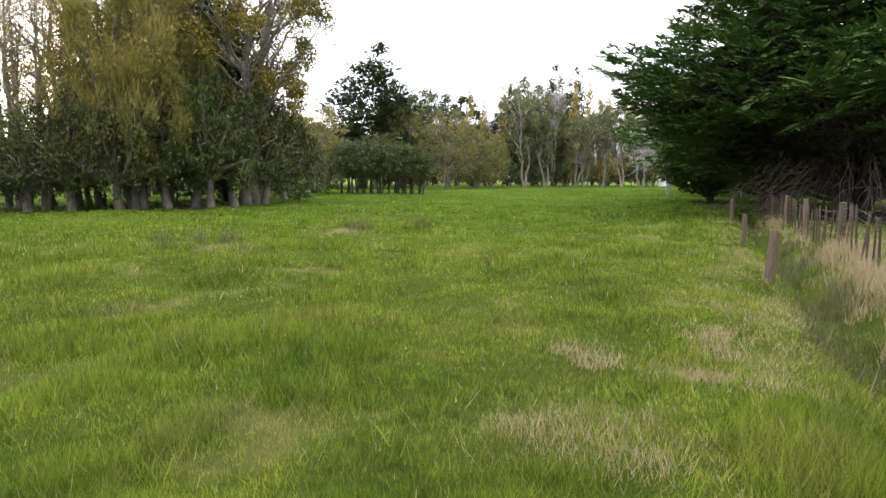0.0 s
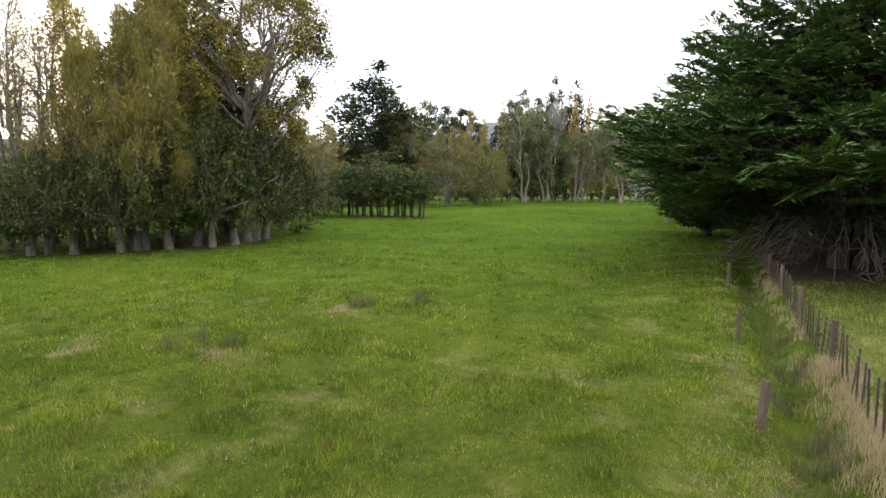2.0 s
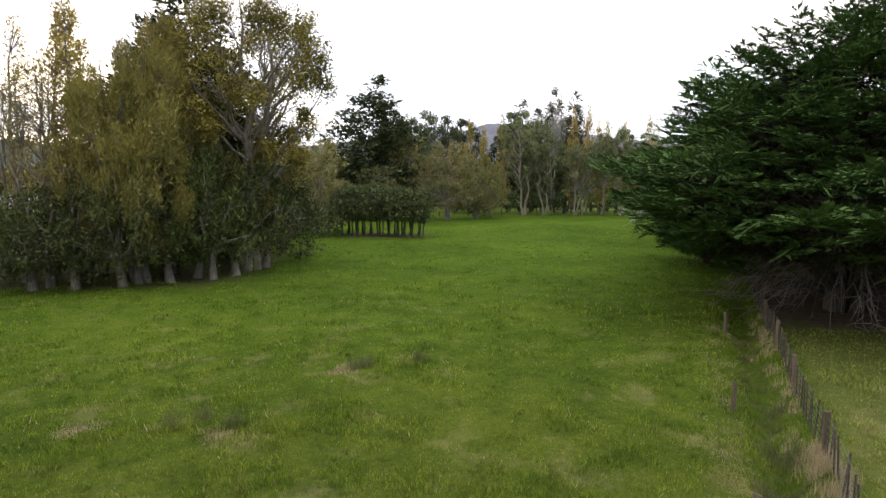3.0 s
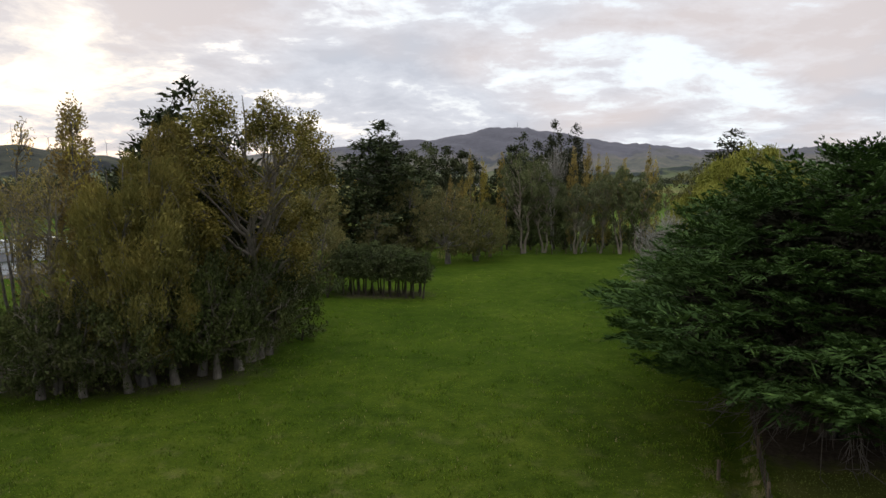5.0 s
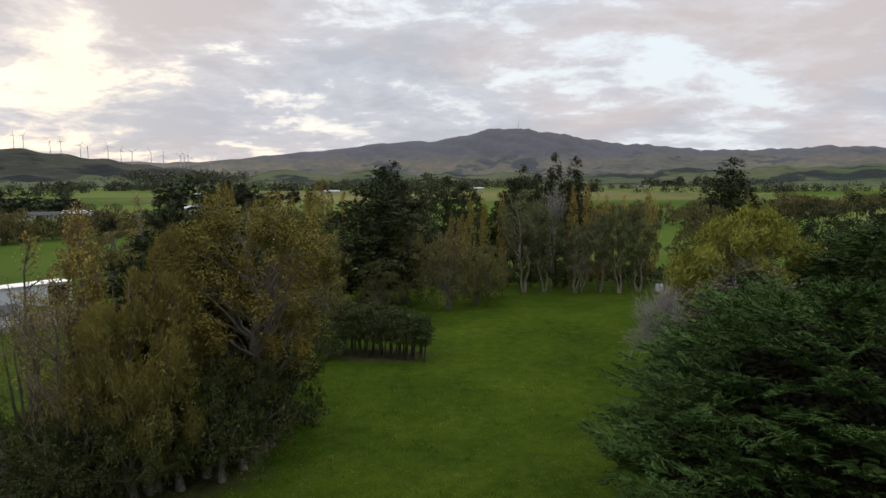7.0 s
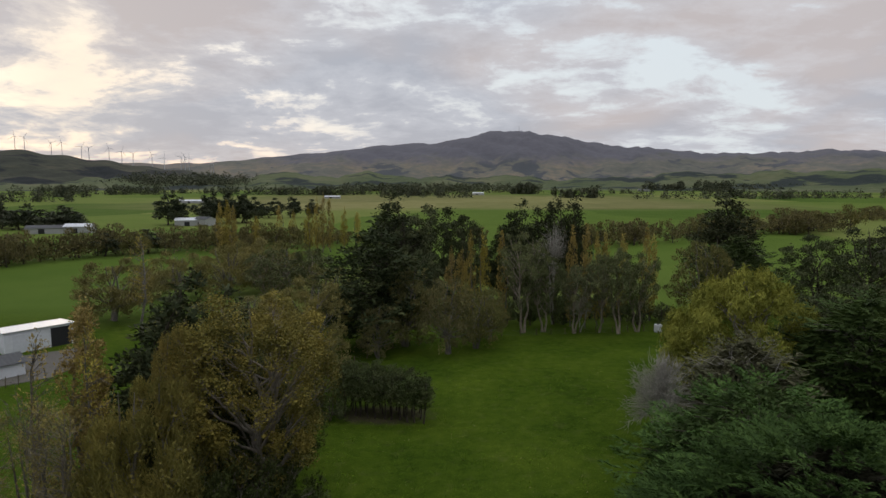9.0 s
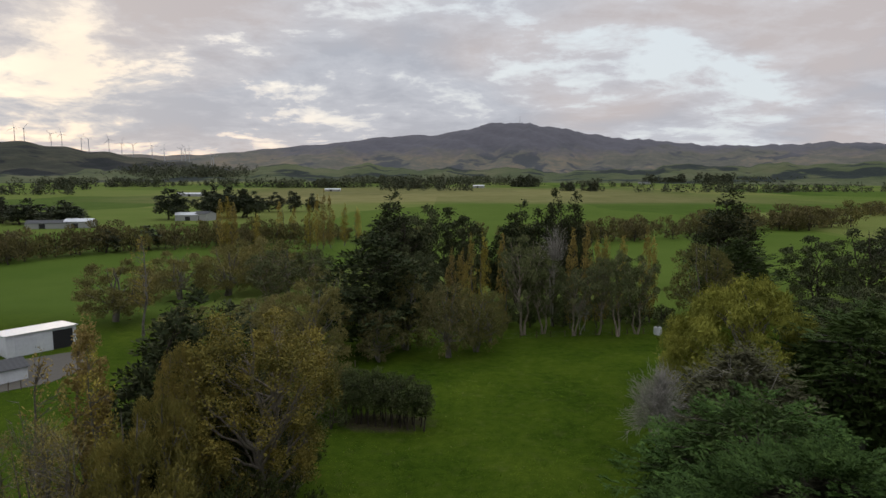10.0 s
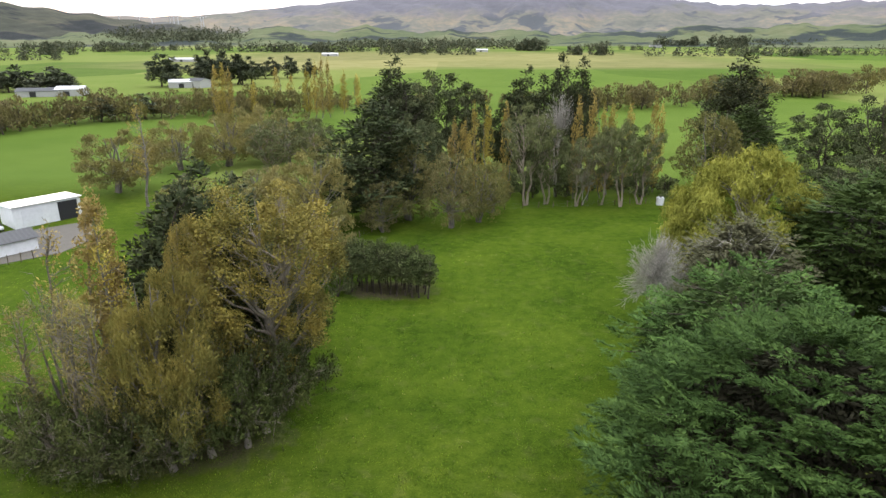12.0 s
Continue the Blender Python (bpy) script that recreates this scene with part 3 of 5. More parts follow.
def frond_cypress(seed, H, R, lo, plates, nodes, mat, bark, trunk_r, dead=26, fill=20000, shape="ledge", span=0.21, finger=0.125, tiers=9, bare=None):
    """A spreading cypress: boughs that end in long feathery plates with fingered side shoots and upturned tips, over a dark inside.
    tiers: ledges, one above another; bare: the bearing on which the low boughs have died back."""
    rng = np.random.default_rng(seed)
    env = SHAPES[shape]
    n = plates
    grid = np.linspace(0.0, 0.985, 200)
    area = np.cumsum(env(grid) + 0.22)
    h = np.clip(np.interp((np.arange(n) + rng.uniform(0, 1, n)) / n * area[-1], area, grid) + rng.normal(0, 0.012, n), 0, 0.985)
    yaw0 = np.arange(n) * 2.39996 + rng.normal(0, 0.16, n)
    drift = 0.45 * np.sin(2 * yaw0 + seed) + 0.30 * np.sin(3 * yaw0 + 2.1) + 0.22 * np.sin(5 * yaw0 + 0.6 * seed)
    h = np.clip((np.floor(h * tiers + drift) + 0.6 - drift + rng.normal(0, 0.2, n)) / tiers, 0, 0.985)
    swell = 1 + 0.11 * lumps(yaw0, h, seed) + 0.05 * np.sin(23 * h + 2 * yaw0)
    reach = np.maximum(0.6, R * env(h) * swell * (1.06 - 0.42 * rng.uniform(0, 1, n) ** 2.2))
    z0 = lo + 0.4 + (H - lo - 1.2) * h
    yaw = yaw0 + rng.normal(0, 0.45, n)
    size = np.clip(span * reach + 1.2, 1.6, 3.9) * rng.uniform(0.7, 1.2, n)
    out0 = np.stack([np.cos(yaw0), np.sin(yaw0), np.zeros(n)], 1)
    out = np.stack([np.cos(yaw), np.sin(yaw), np.zeros(n)], 1)
    sid = np.stack([-out[:, 1], out[:, 0], np.zeros(n)], 1)
    lift = rng.uniform(0.02, 0.17, n) * np.where(h < 0.25, 0.5, 1.0) + 0.6 * h ** 4 * rng.uniform(0.4, 1.2, n)
    sag = rng.uniform(0.02, 0.16, n) * (1 - 0.6 * h)
    roll = rng.normal(0, 0.22, n)
    start = out0 * reach[:, None] - out * (size * 0.9)[:, None]
    start[:, 2] = z0 - 0.3 * lift * size
    start[:, 2] = np.maximum(start[:, 2], 0.9)
    if bare is not None:
        up_to = 2.4 * np.clip((np.cos(yaw0 - bare) - 0.15) / 0.5, 0, 1)
        live = z0 > lo + up_to
        start, out, out0, sid, size, sag, lift, roll, h, z0, reach = (v[live] for v in (start, out, out0, sid, size, sag, lift, roll, h, z0, reach))
        n = len(h)
    up = np.array([0, 0, 1.0])
    V, F, base = [], [], 0

    def put(p, way, length, width, normal):
        nonlocal base
        v, f = leaves(rng, p, way, length, width, normal)
        V.append(v)
        F.append(f + base)
        base += len(v)

    for j in range(nodes):
        u = (j + 0.5) / nodes
        c = start + out * (size * u)[:, None] + up * (size * (-sag * u + (lift + sag) * u ** 2))[:, None]
        tang = unit(out + up * (-sag + 2 * (lift + sag) * u)[:, None])
        for sign in (-1.0, 1.0):
            wide = size * (0.40 * np.sin(math.pi * (0.18 + 0.80 * u)) ** 0.8 + 0.05) * rng.uniform(0.55, 1.2, n)
            way = unit(tang * (0.55 + 0.6 * u) + (sid * np.cos(roll)[:, None] + up * np.sin(roll)[:, None]) * sign + up * (0.10 * u - 0.06) + rng.normal(0, 0.10, (n, 3)))
            N = unit(up + 0.20 * rng.normal(size=(n, 3)) - out * 0.10)
            S = unit(np.cross(N, way))
            c2 = c + rng.normal(0, 0.07, (n, 3))
            put(c2, way, wide * 1.05, np.full(n, finger * 0.9), unit(up + rng.normal(0, 0.4, (n, 3))))
            for q in (0.18, 0.36, 0.54, 0.72, 0.88):
                for turn in (-0.75, 0.75):
                    ln = np.clip(wide * 0.58 * (1.10 - q), 0.18, 0.72) * rng.uniform(0.75, 1.25, n)
                    tip = c2 + way * (wide * q)[:, None] - up * (0.10 * wide * q ** 2)[:, None]
                    put(tip, way + S * turn + up * (0.10 + 0.40 * u ** 2) + rng.normal(0, 0.12, (n, 3)), ln, np.clip(ln * 0.38, 0.03, finger), unit(up + rng.normal(0, 0.42, (n, 3))))
    put(start + out * (size * 0.9)[:, None] + up * (size * (lift * 0.85))[:, None], unit(out + up * (lift + 0.2)[:, None]), size * 0.22, np.full(n, finger), unit(up - out * 0.2))
    hi = np.interp(rng.uniform(0, area[-1], fill), area, grid)
    ti = rng.uniform(0, 2 * np.pi, fill)
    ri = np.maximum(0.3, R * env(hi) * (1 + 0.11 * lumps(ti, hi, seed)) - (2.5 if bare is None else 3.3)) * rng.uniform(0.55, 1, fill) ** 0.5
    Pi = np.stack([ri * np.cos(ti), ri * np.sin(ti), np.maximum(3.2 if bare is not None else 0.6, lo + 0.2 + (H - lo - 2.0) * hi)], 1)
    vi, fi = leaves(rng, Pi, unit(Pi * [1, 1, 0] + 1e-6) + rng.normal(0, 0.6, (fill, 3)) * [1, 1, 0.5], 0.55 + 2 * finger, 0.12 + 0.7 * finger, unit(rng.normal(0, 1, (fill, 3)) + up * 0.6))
    inside = mesh_from("inner_foliage", vi, fi, mat if bare is None else MAT["dead_shaded_leaf"])
    crown = mesh_from("crown", np.concatenate(V), np.concatenate(F), mat)
    paths = []
    for i in range(0, n, max(1, n // 110)):
        if h[i] > 0.8:
            continue
        a0 = np.array([0, 0, np.clip(z0[i] - reach[i] * 0.35, 0.6, H * 0.6)])
        mid, end = out0[i] * reach[i] * 0.45 + [0, 0, z0[i] - 0.45], start[i] + out[i] * size[i] * 0.6 - [0, 0, 0.05]
        paths.append((np.stack([a0, (a0 + mid) / 2 - [0, 0, 0.2], mid, end]), np.array([0.15, 0.11, 0.07, 0.02])))
    wood = mesh_from("bough_wood", *tubes(paths, 6), bark, True)
    paths = []
    for i in range(5):
        a = rng.uniform(0, 6.28)
        b = np.array([math.cos(a), math.sin(a), 0]) * trunk_r * 0.9
        u = np.linspace(0, 1, 8)[:, None]
        pts = b + np.array([math.cos(a) * 1.6, math.sin(a) * 1.6, H * 0.62]) * u + rng.normal(size=(8, 3)) * [0.12, 0.12, 0]
        pts[0, 2] = -0.3
        paths.append((pts, trunk_r * 0.7 * (1 - u[:, 0]) ** 0.7 + 0.03))
    return mesh_from("trunk", *tubes(paths, 7), bark, True), crown, wood, dead_skirt(rng, R, dead), inside


def dead_skirt(rng, R, dead):
    """Bare dead lower boughs that hang to the ground."""
    low = []
    for s in range(dead):
        a = rng.uniform(0, 6.28)
        o = np.array([math.cos(a), math.sin(a), 0])
        z0, L = rng.uniform(2.2, 5.6), rng.uniform(2.0, R * 0.52)
        u = np.linspace(0, 1, 7)[:, None]
        pts = o * (0.4 + L * u) + np.array([0, 0, 1.0]) * (z0 + 0.5 * np.sin(u * 2.2) - (z0 + 0.1) * u ** 1.7) + rng.normal(size=(7, 3)) * 0.12
        low.append((pts, np.linspace(0.07, 0.012, 7)))
        for _ in range(7):
            q = pts[rng.integers(2, 7)]
            e = q + o * rng.uniform(0.3, 1.3) + rng.normal(size=3) * [0.6, 0.6, 0.3] - [0, 0, 0.4]
            e[2] = max(e[2], 0.05)
            low.append((np.stack([q, (q + e) / 2 + rng.normal(size=3) * 0.06, e]), np.array([0.025, 0.016, 0.006])))
    return mesh_from("dead_wood", *tubes(low, 5), MAT["dead_brown"], True)


KINDS = {}


def kind(name, variants, H, R, **spec):
    """Registers a kind of tree, with so many different individuals."""
    KINDS[name] = (H, R, [tree_meshes(100 + 17 * i + sum(map(ord, name)), H, R, **spec) for i in range(variants)])


# ---- ground ----
def lattice(x, y, scale, seed):
    """Smooth value noise on a lattice, 0 to 1."""
    rng = np.random.default_rng(seed)
    g = rng.uniform(0, 1, (64, 64))
    u, v = np.asarray(x) / scale, np.asarray(y) / scale
    i, j = np.floor(u).astype(int), np.floor(v).astype(int)
    fu, fv = u - i, v - j
    fu, fv = fu * fu * (3 - 2 * fu), fv * fv * (3 - 2 * fv)
    a, b, c, d = g[i % 64, j % 64], g[(i + 1) % 64, j % 64], g[i % 64, (j + 1) % 64], g[(i + 1) % 64, (j + 1) % 64]
    return (a * (1 - fu) + b * fu) * (1 - fv) + (c * (1 - fu) + d * fu) * fv


def ground_z(x, y):
    """The paddock's gentle rise by the camera, and the ditch beside the fence."""
    x, y = np.asarray(x, float), np.asarray(y, float)
    d = np.hypot(x - 5, y - 14)
    z = 0.3 * np.clip(1 - (d - 8) / 30, 0, 1) ** 1.5
    off = (x - (2.05 + 0.418 * y)) * 0.92
    ditch = -0.55 * np.exp(-(off / 0.55) ** 2) * np.clip((40 - y) / 6, 0, 1) * np.clip((y + 15) / 6, 0, 1)
    z = z + 0.16 * np.clip((x - (2.5 + 0.418 * y)) / 0.6, 0, 1) * np.clip((19 - y) / 7, 0, 1) * np.clip((y + 30) / 20, 0, 1)
    near = np.clip(1 - np.hypot(x, y) / 160, 0, 1)
    roll = 0.05 * np.sin(0.55 * x + 1.3 * np.sin(0.33 * y)) + 0.05 * np.sin(0.61 * y + 1.1 * np.sin(0.41 * x)) + 0.025 * np.sin(1.9 * x + 0.7 * y) + 0.025 * np.sin(2.3 * y - 1.1 * x)
    hummock = 0.20 * (lattice(x + 200, y + 200, 2.3, 91) - 0.5)
    return z + ditch + roll * near + hummock * np.clip(1.4 - np.hypot(x, y) / 35, 0, 1)


def gz(x, y):
    return float(ground_z(x, y))


def graded(n, reach, fine):
    t = np.linspace(-1, 1, n)
    return np.sinh(t * fine) / np.sinh(fine) * reach


def make_ground():
    gx = graded(301, 4950, 7.8) + 1
    gy = graded(301, 4950, 7.8) + 9
    X, Y = np.meshgrid(gx, gy)
    V = np.stack([X, Y, ground_z(X, Y)], -1).reshape(-1, 3)
    n = 301
    i = (np.arange(n - 1)[:, None] * n + np.arange(n - 1)[None]).ravel()
    F = np.stack([i, i + 1, i + n + 1, i + n], 1)
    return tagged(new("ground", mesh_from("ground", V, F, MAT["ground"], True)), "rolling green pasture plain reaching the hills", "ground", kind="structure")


make_ground()


# ---- hills ----
def wave(x, y, seed):
    """Gullies and spurs: folded sines, 0 to 1."""
    w1 = np.abs(np.sin(x * 0.0052 + 1.3 * np.sin(y * 0.0021 + seed) + seed))
    w2 = np.abs(np.sin(x * 0.0125 + y * 0.003 + 1.7 * np.sin(y * 0.006 + 2 * seed)))
    w3 = np.abs(np.sin(x * 0.027 - y * 0.008 + 1.5 * np.sin(x * 0.011 + seed)))
    return 0.55 * w1 + 0.3 * w2 + 0.15 * w3


def make_hills(name, label, mat, az, r0, r1, crest, relief, seed, rows=70, cols=420):
    """A range seen from the plain: rises from r0 to its crest and falls behind it to r1. crest(a): height at azimuth a."""
    a = np.radians(np.linspace(az[0], az[1], cols))
    u = np.linspace(0, 1, rows)
    A, U = np.meshgrid(a, u)
    Rr = r0 + (r1 - r0) * U
    X, Y = Rr * np.sin(A), Rr * np.cos(A)
    rise = np.where(U < 0.72, np.sin(np.clip(U / 0.72, 0, 1) * np.pi / 2) ** 1.5, np.cos((U - 0.72) / 0.28 * np.pi / 2))
    g = wave(X, Y, seed)
    Z = crest(np.degrees(A)) * rise * (1 - relief * (1 - g) * np.clip(1.1 - rise, 0.03, 1))
    Z[0] = -3
    Z[-1] = -3
    V = np.stack([X, Y, Z], -1).reshape(-1, 3)
    i = (np.arange(rows - 1)[:, None] * cols + np.arange(cols - 1)[None]).ravel()
    F = np.stack([i, i + 1, i + cols + 1, i + cols], 1)
    return tagged(new(name, mesh_from(name, V, F, mat, True)), label, "hills", kind="structure")


def bump(a, c, s, h):
    return h * np.exp(-((a - c) / s) ** 2)


def far_crest(a):
    return 168 + bump(a, 5.6, 4.2, 88) + bump(a, 10.5, 5.5, 72) + bump(a, -1, 11, 112) + bump(a, 18, 7, 52) + bump(a, 31, 5, 42) - bump(a, -24, 7, 40) + 3 * np.sin(a * 1.9) + 3.5 * np.sin(a * 4.3 + 1.3 * np.sin(a * 1.1)) * np.clip((a - 3) / 5, 0.25, 1) + 2.0 * np.sin(a * 9.7 + 2 * np.sin(a * 2.3)) * np.clip((a + 4) / 8, 0.2, 1)


def left_crest(a):
    return 18 + bump(a, -35, 6.5, 138) + bump(a, -27, 4, 55) + bump(a, -22, 3, 40) + 5 * np.sin(a * 2.2)


def foot_crest(a):
    return 34 + bump(a, -14, 4, 22) + bump(a, -6, 3, 26) + bump(a, 4, 5, 14) + bump(a, 22, 6, 28) + bump(a, 33, 6, 34) + 6 * np.sin(a * 0.9 + 2) + 3 * np.sin(a * 2.7 + 1.5 * np.sin(a * 0.7)) + 2.5 * np.sin(a * 1.63 + 1) + 1.5 * np.sin(a * 6.1)


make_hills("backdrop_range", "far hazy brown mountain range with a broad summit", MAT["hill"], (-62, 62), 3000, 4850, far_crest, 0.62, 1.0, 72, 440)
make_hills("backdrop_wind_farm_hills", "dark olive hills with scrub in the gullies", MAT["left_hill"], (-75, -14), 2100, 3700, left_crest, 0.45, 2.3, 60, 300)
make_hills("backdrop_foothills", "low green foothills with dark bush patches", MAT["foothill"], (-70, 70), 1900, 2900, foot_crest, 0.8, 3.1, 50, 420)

# ---- tree kinds ----
kind("crack_willow", 2, 15.5, 5.2, lo=2.2, shape="willow", n_clump=760, clump=0.46, per=60, leaf=(0.36, 0.055), mode="brush", mat=MAT["willow"], bark=MAT["bark_grey"], trunk_r=0.28, stems=3, inner=0.75, rough=0.18, flatten=1.7, fill=5000, lobes=46, lobe=1.3, tall=1.5, twigs=8)
kind("low_willow", 3, 7.0, 4.0, lo=0.9, shape="dome", n_clump=210, clump=0.42, per=23, leaf=(0.27, 0.088), mode="up", mat=MAT["willow_low"], bark=MAT["bark_pale"], trunk_r=0.32, inner=0.8, rough=0.34, fill=1500, lobes=24, lobe=1.15, tall=1.15, twigs=2, stems=1, sides=5)
kind("sparse_willow", 2, 14.0, 2.6, lo=5.0, shape="vase", n_clump=60, clump=0.55, per=40, leaf=(0.24, 0.06), mode="up", mat=MAT["willow"], bark=MAT["bark_pale"], trunk_r=0.17, limbs=44, stems=2, flatten=1.6, inner=0.8, rough=0.4)
kind("cottonwood", 2, 21.5, 6.3, lo=4.0, shape="vase", n_clump=660, clump=0.58, per=60, leaf=(0.175, 0.13), mode="up", mat=MAT["poplar"], bark=MAT["bark_pale"], trunk_r=0.36, flatten=1.35, inner=0.7, rough=0.24, stems=2, fill=1500, lobes=50, lobe=1.4, tall=1.45, twigs=8)
kind("wilding_pine", 3, 21.0, 4.0, lo=1.5, shape="pine", n_clump=400, clump=0.62, per=15, leaf=(0.58, 0.19), mode="needle", mat=MAT["pine"], bark=MAT["bark_dark"], trunk_r=0.36, flatten=0.9, inner=0.75, rough=0.2, fill=2600, lobes=80, lobe=1.45, tall=1.0, twigs=0, sides=4)
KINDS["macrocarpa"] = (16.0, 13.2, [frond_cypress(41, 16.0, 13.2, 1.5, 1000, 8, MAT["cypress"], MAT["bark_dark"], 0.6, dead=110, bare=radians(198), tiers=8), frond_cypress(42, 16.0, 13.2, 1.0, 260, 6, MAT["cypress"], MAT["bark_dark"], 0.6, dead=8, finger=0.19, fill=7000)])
KINDS["far_cypress"] = (18.0, 8.0, [frond_cypress(61 + i, 18.0, 8.0, 1.2, 200, 4, MAT[("cypress_grey", "cypress_far", "cypress_far")[i]], MAT["bark_grey"], 0.4, 6, 7000, "dome", 0.34, 0.28, 7) for i in range(3)])
kind("gum_tree", 3, 20.0, 6.3, lo=5.0, shape="vase", n_clump=360, clump=0.62, per=18, leaf=(0.48, 0.165), mode="hang", mat=MAT["gum"], bark=MAT["bark_gum"], trunk_r=0.24, flatten=0.9, inner=0.85, stems=2, rough=0.3, fill=800, lobes=44, lobe=1.35, tall=1.1, twigs=3, sides=5)
kind("dark_gum", 2, 20.0, 6.3, lo=1.0, shape="mound", n_clump=400, clump=0.7, per=23, leaf=(0.52, 0.19), mode="hang", mat=MAT["gum_dark"], bark=MAT["bark_dark"], trunk_r=0.24, flatten=0.9, inner=0.55, stems=2, rough=0.22, fill=1900, lobes=44, lobe=1.5, tall=1.1, twigs=0, sides=4)
kind("lombardy_poplar", 3, 18.0, 1.5, lo=1.5, shape="column", n_clump=140, clump=0.42, per=12, leaf=(0.52, 0.185), mode="brush", mat=MAT["gold"], bark=MAT["bark_grey"], trunk_r=0.16, limbs=8, flatten=2.2, inner=0.9, rough=0.25, sides=4)
kind("orange_poplar", 1, 20.0, 1.8, lo=2.5, shape="column", n_clump=230, clump=0.42, per=46, leaf=(0.24, 0.14), mode="up", mat=MAT["gold"], bark=MAT["bark_grey"], trunk_r=0.22, limbs=50, flatten=1.9, inner=0.9, rough=0.4, sides=5)
kind("bare_poplar", 2, 18.0, 1.6, lo=5.0, shape="column", n_clump=70, clump=0.5, per=16, leaf=(0.30, 0.13), mode="up", mat=MAT["gold"], bark=MAT["bark_grey"], trunk_r=0.2, limbs=60, flatten=1.8, inner=0.9, rough=0.3, sides=5)
kind("olive_willow", 3, 15.0, 5.4, lo=1.0, shape="mound", n_clump=340, clump=0.62, per=18, leaf=(0.52, 0.14), mode="brush", mat=MAT["olive"], bark=MAT["bark_grey"], trunk_r=0.26, stems=3, inner=0.65, rough=0.2, fill=1200, lobes=36, lobe=1.3, tall=1.2, twigs=1, sides=4)
kind("brown_willow", 2, 11.0, 5.2, lo=0.8, shape="mound", n_clump=330, clump=0.62, per=28, leaf=(0.50, 0.095), mode="brush", mat=MAT["brown"], bark=MAT["bark_grey"], trunk_r=0.24, stems=3, inner=0.55, rough=0.18, fill=1500, lobes=30, lobe=1.35, tall=1.1, twigs=1, sides=4)
kind("weeping_willow", 1, 17.5, 7.6, lo=0.5, shape="mound", n_clump=900, clump=0.75, per=42, leaf=(0.62, 0.085), mode="hang", mat=MAT["yellow"], bark=MAT["bark_grey"], trunk_r=0.4, flatten=1.7, inner=0.25, rough=0.12, fill=7000, lobes=70, lobe=1.5, tall=1.1, twigs=0)
kind("grove_tree", 3, 6.0, 1.5, lo=2.0, shape="dome", n_clump=46, clump=0.42, per=18, leaf=(0.36, 0.12), mode="up", mat=MAT["shrub"], bark=MAT["bark_dark"], trunk_r=0.09, limbs=8, inner=0.8, rough=0.4, fill=90, sides=5)
kind("bush", 3, 3.0, 2.0, lo=0.1, shape="mound", n_clump=46, clump=0.38, per=10, leaf=(0.36, 0.15), mode="up", mat=MAT["shrub"], bark=MAT["bark_dark"], trunk_r=0.07, stems=3, inner=0.8, rough=0.4, fill=90, lobes=8, lobe=0.6, twigs=0, sides=4)
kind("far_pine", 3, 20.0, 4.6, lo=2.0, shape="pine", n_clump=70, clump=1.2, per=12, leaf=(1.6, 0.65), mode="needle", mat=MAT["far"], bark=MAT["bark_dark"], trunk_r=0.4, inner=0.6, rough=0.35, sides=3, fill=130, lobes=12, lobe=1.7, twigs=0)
kind("far_bush", 3, 7.0, 5.0, lo=0.1, shape="mound", n_clump=52, clump=0.85, per=11, leaf=(0.80, 0.26), mode="brush", mat=MAT["far_brown"], bark=MAT["bark_dark"], trunk_r=0.2, inner=0.6, rough=0.3, sides=3, fill=100, lobes=9, lobe=1.6, twigs=0)

CATEGORY = {"bush": "shrub", "far_bush": "shrub"}


def plant(name, x, y, h, r, label, variant=0, group="", turn=None, called="", lean=0.0):
    """One tree of a kind, h metres high and r metres in radius."""
    H, R, meshes = KINDS[name]
    trunk, crown, *dead = meshes[variant % len(meshes)]
    ob = new(called or name, None)
    t = turn if turn is not None else float(RNG.uniform(0, 360))
    ob.matrix_world = pose(x, y, gz(x, y), lean, 0, t) @ Matrix.Diagonal((r / R, r / R, h / H, 1))
    child("trunk", trunk, ob)
    child("crown", crown, ob)
    for d, called_as, said in zip(dead, ("bough_wood", "dead_wood", "inner_foliage"), ("", "bare brown dead lower boughs", "")):
        tagged(child(called_as, d, ob, said), kind="stuff")
    return tagged(ob, label, CATEGORY.get(name, "tree"), group)


# left-hand row of willows and what stands among them
ROW = "willows along the paddock's edge"
for k, (x, y, h, r) in enumerate([(-25.3, 38.6, 6.6, 3.3), (-22.8, 38.9, 7.4, 3.2), (-20.3, 39.7, 8.2, 3.3), (-28.6, 39.8, 6.2, 3.2), (-18.0, 41.4, 9.0, 3.5), (-17.0, 43.4, 11.2, 3.9), (-15.6, 42.6, 9.0, 3.2), (-14.7, 44.6, 9.4, 3.8), (-13.8, 48.8, 8.6, 3.6), (-31.5, 40.5, 6.2, 3.0), (-24.0, 44.5, 7.5, 3.6), (-28.0, 45.5, 6.5, 3.6), (-15.4, 51.0, 8.0, 3.0), (-14.6, 58.5, 8.5, 3.4), (-17.5, 63.0, 8.0, 3.5)]):
    plant("low_willow", x, y, h, r * 1.04, "pollarded willow with a pale fluted trunk and olive leaves", k, ROW, lean=5 * math.sin(2.3 * k + 1))
for k, (x, y, h, r) in enumerate([(-19.8, 41.2, 16.0, 4.7)]):
    plant("crack_willow", x, y, h, r, "tall crack willow with golden-olive autumn foliage", k, ROW)
for k, (x, y, h) in enumerate([(-24.7, 39.3, 14.5), (-27.2, 41.2, 14.0), (-30.6, 41.6, 13.0)]):
    plant("sparse_willow", x, y, h, 2.5, "tall thin willow pole with pale stems and sparse leaves", k, ROW)
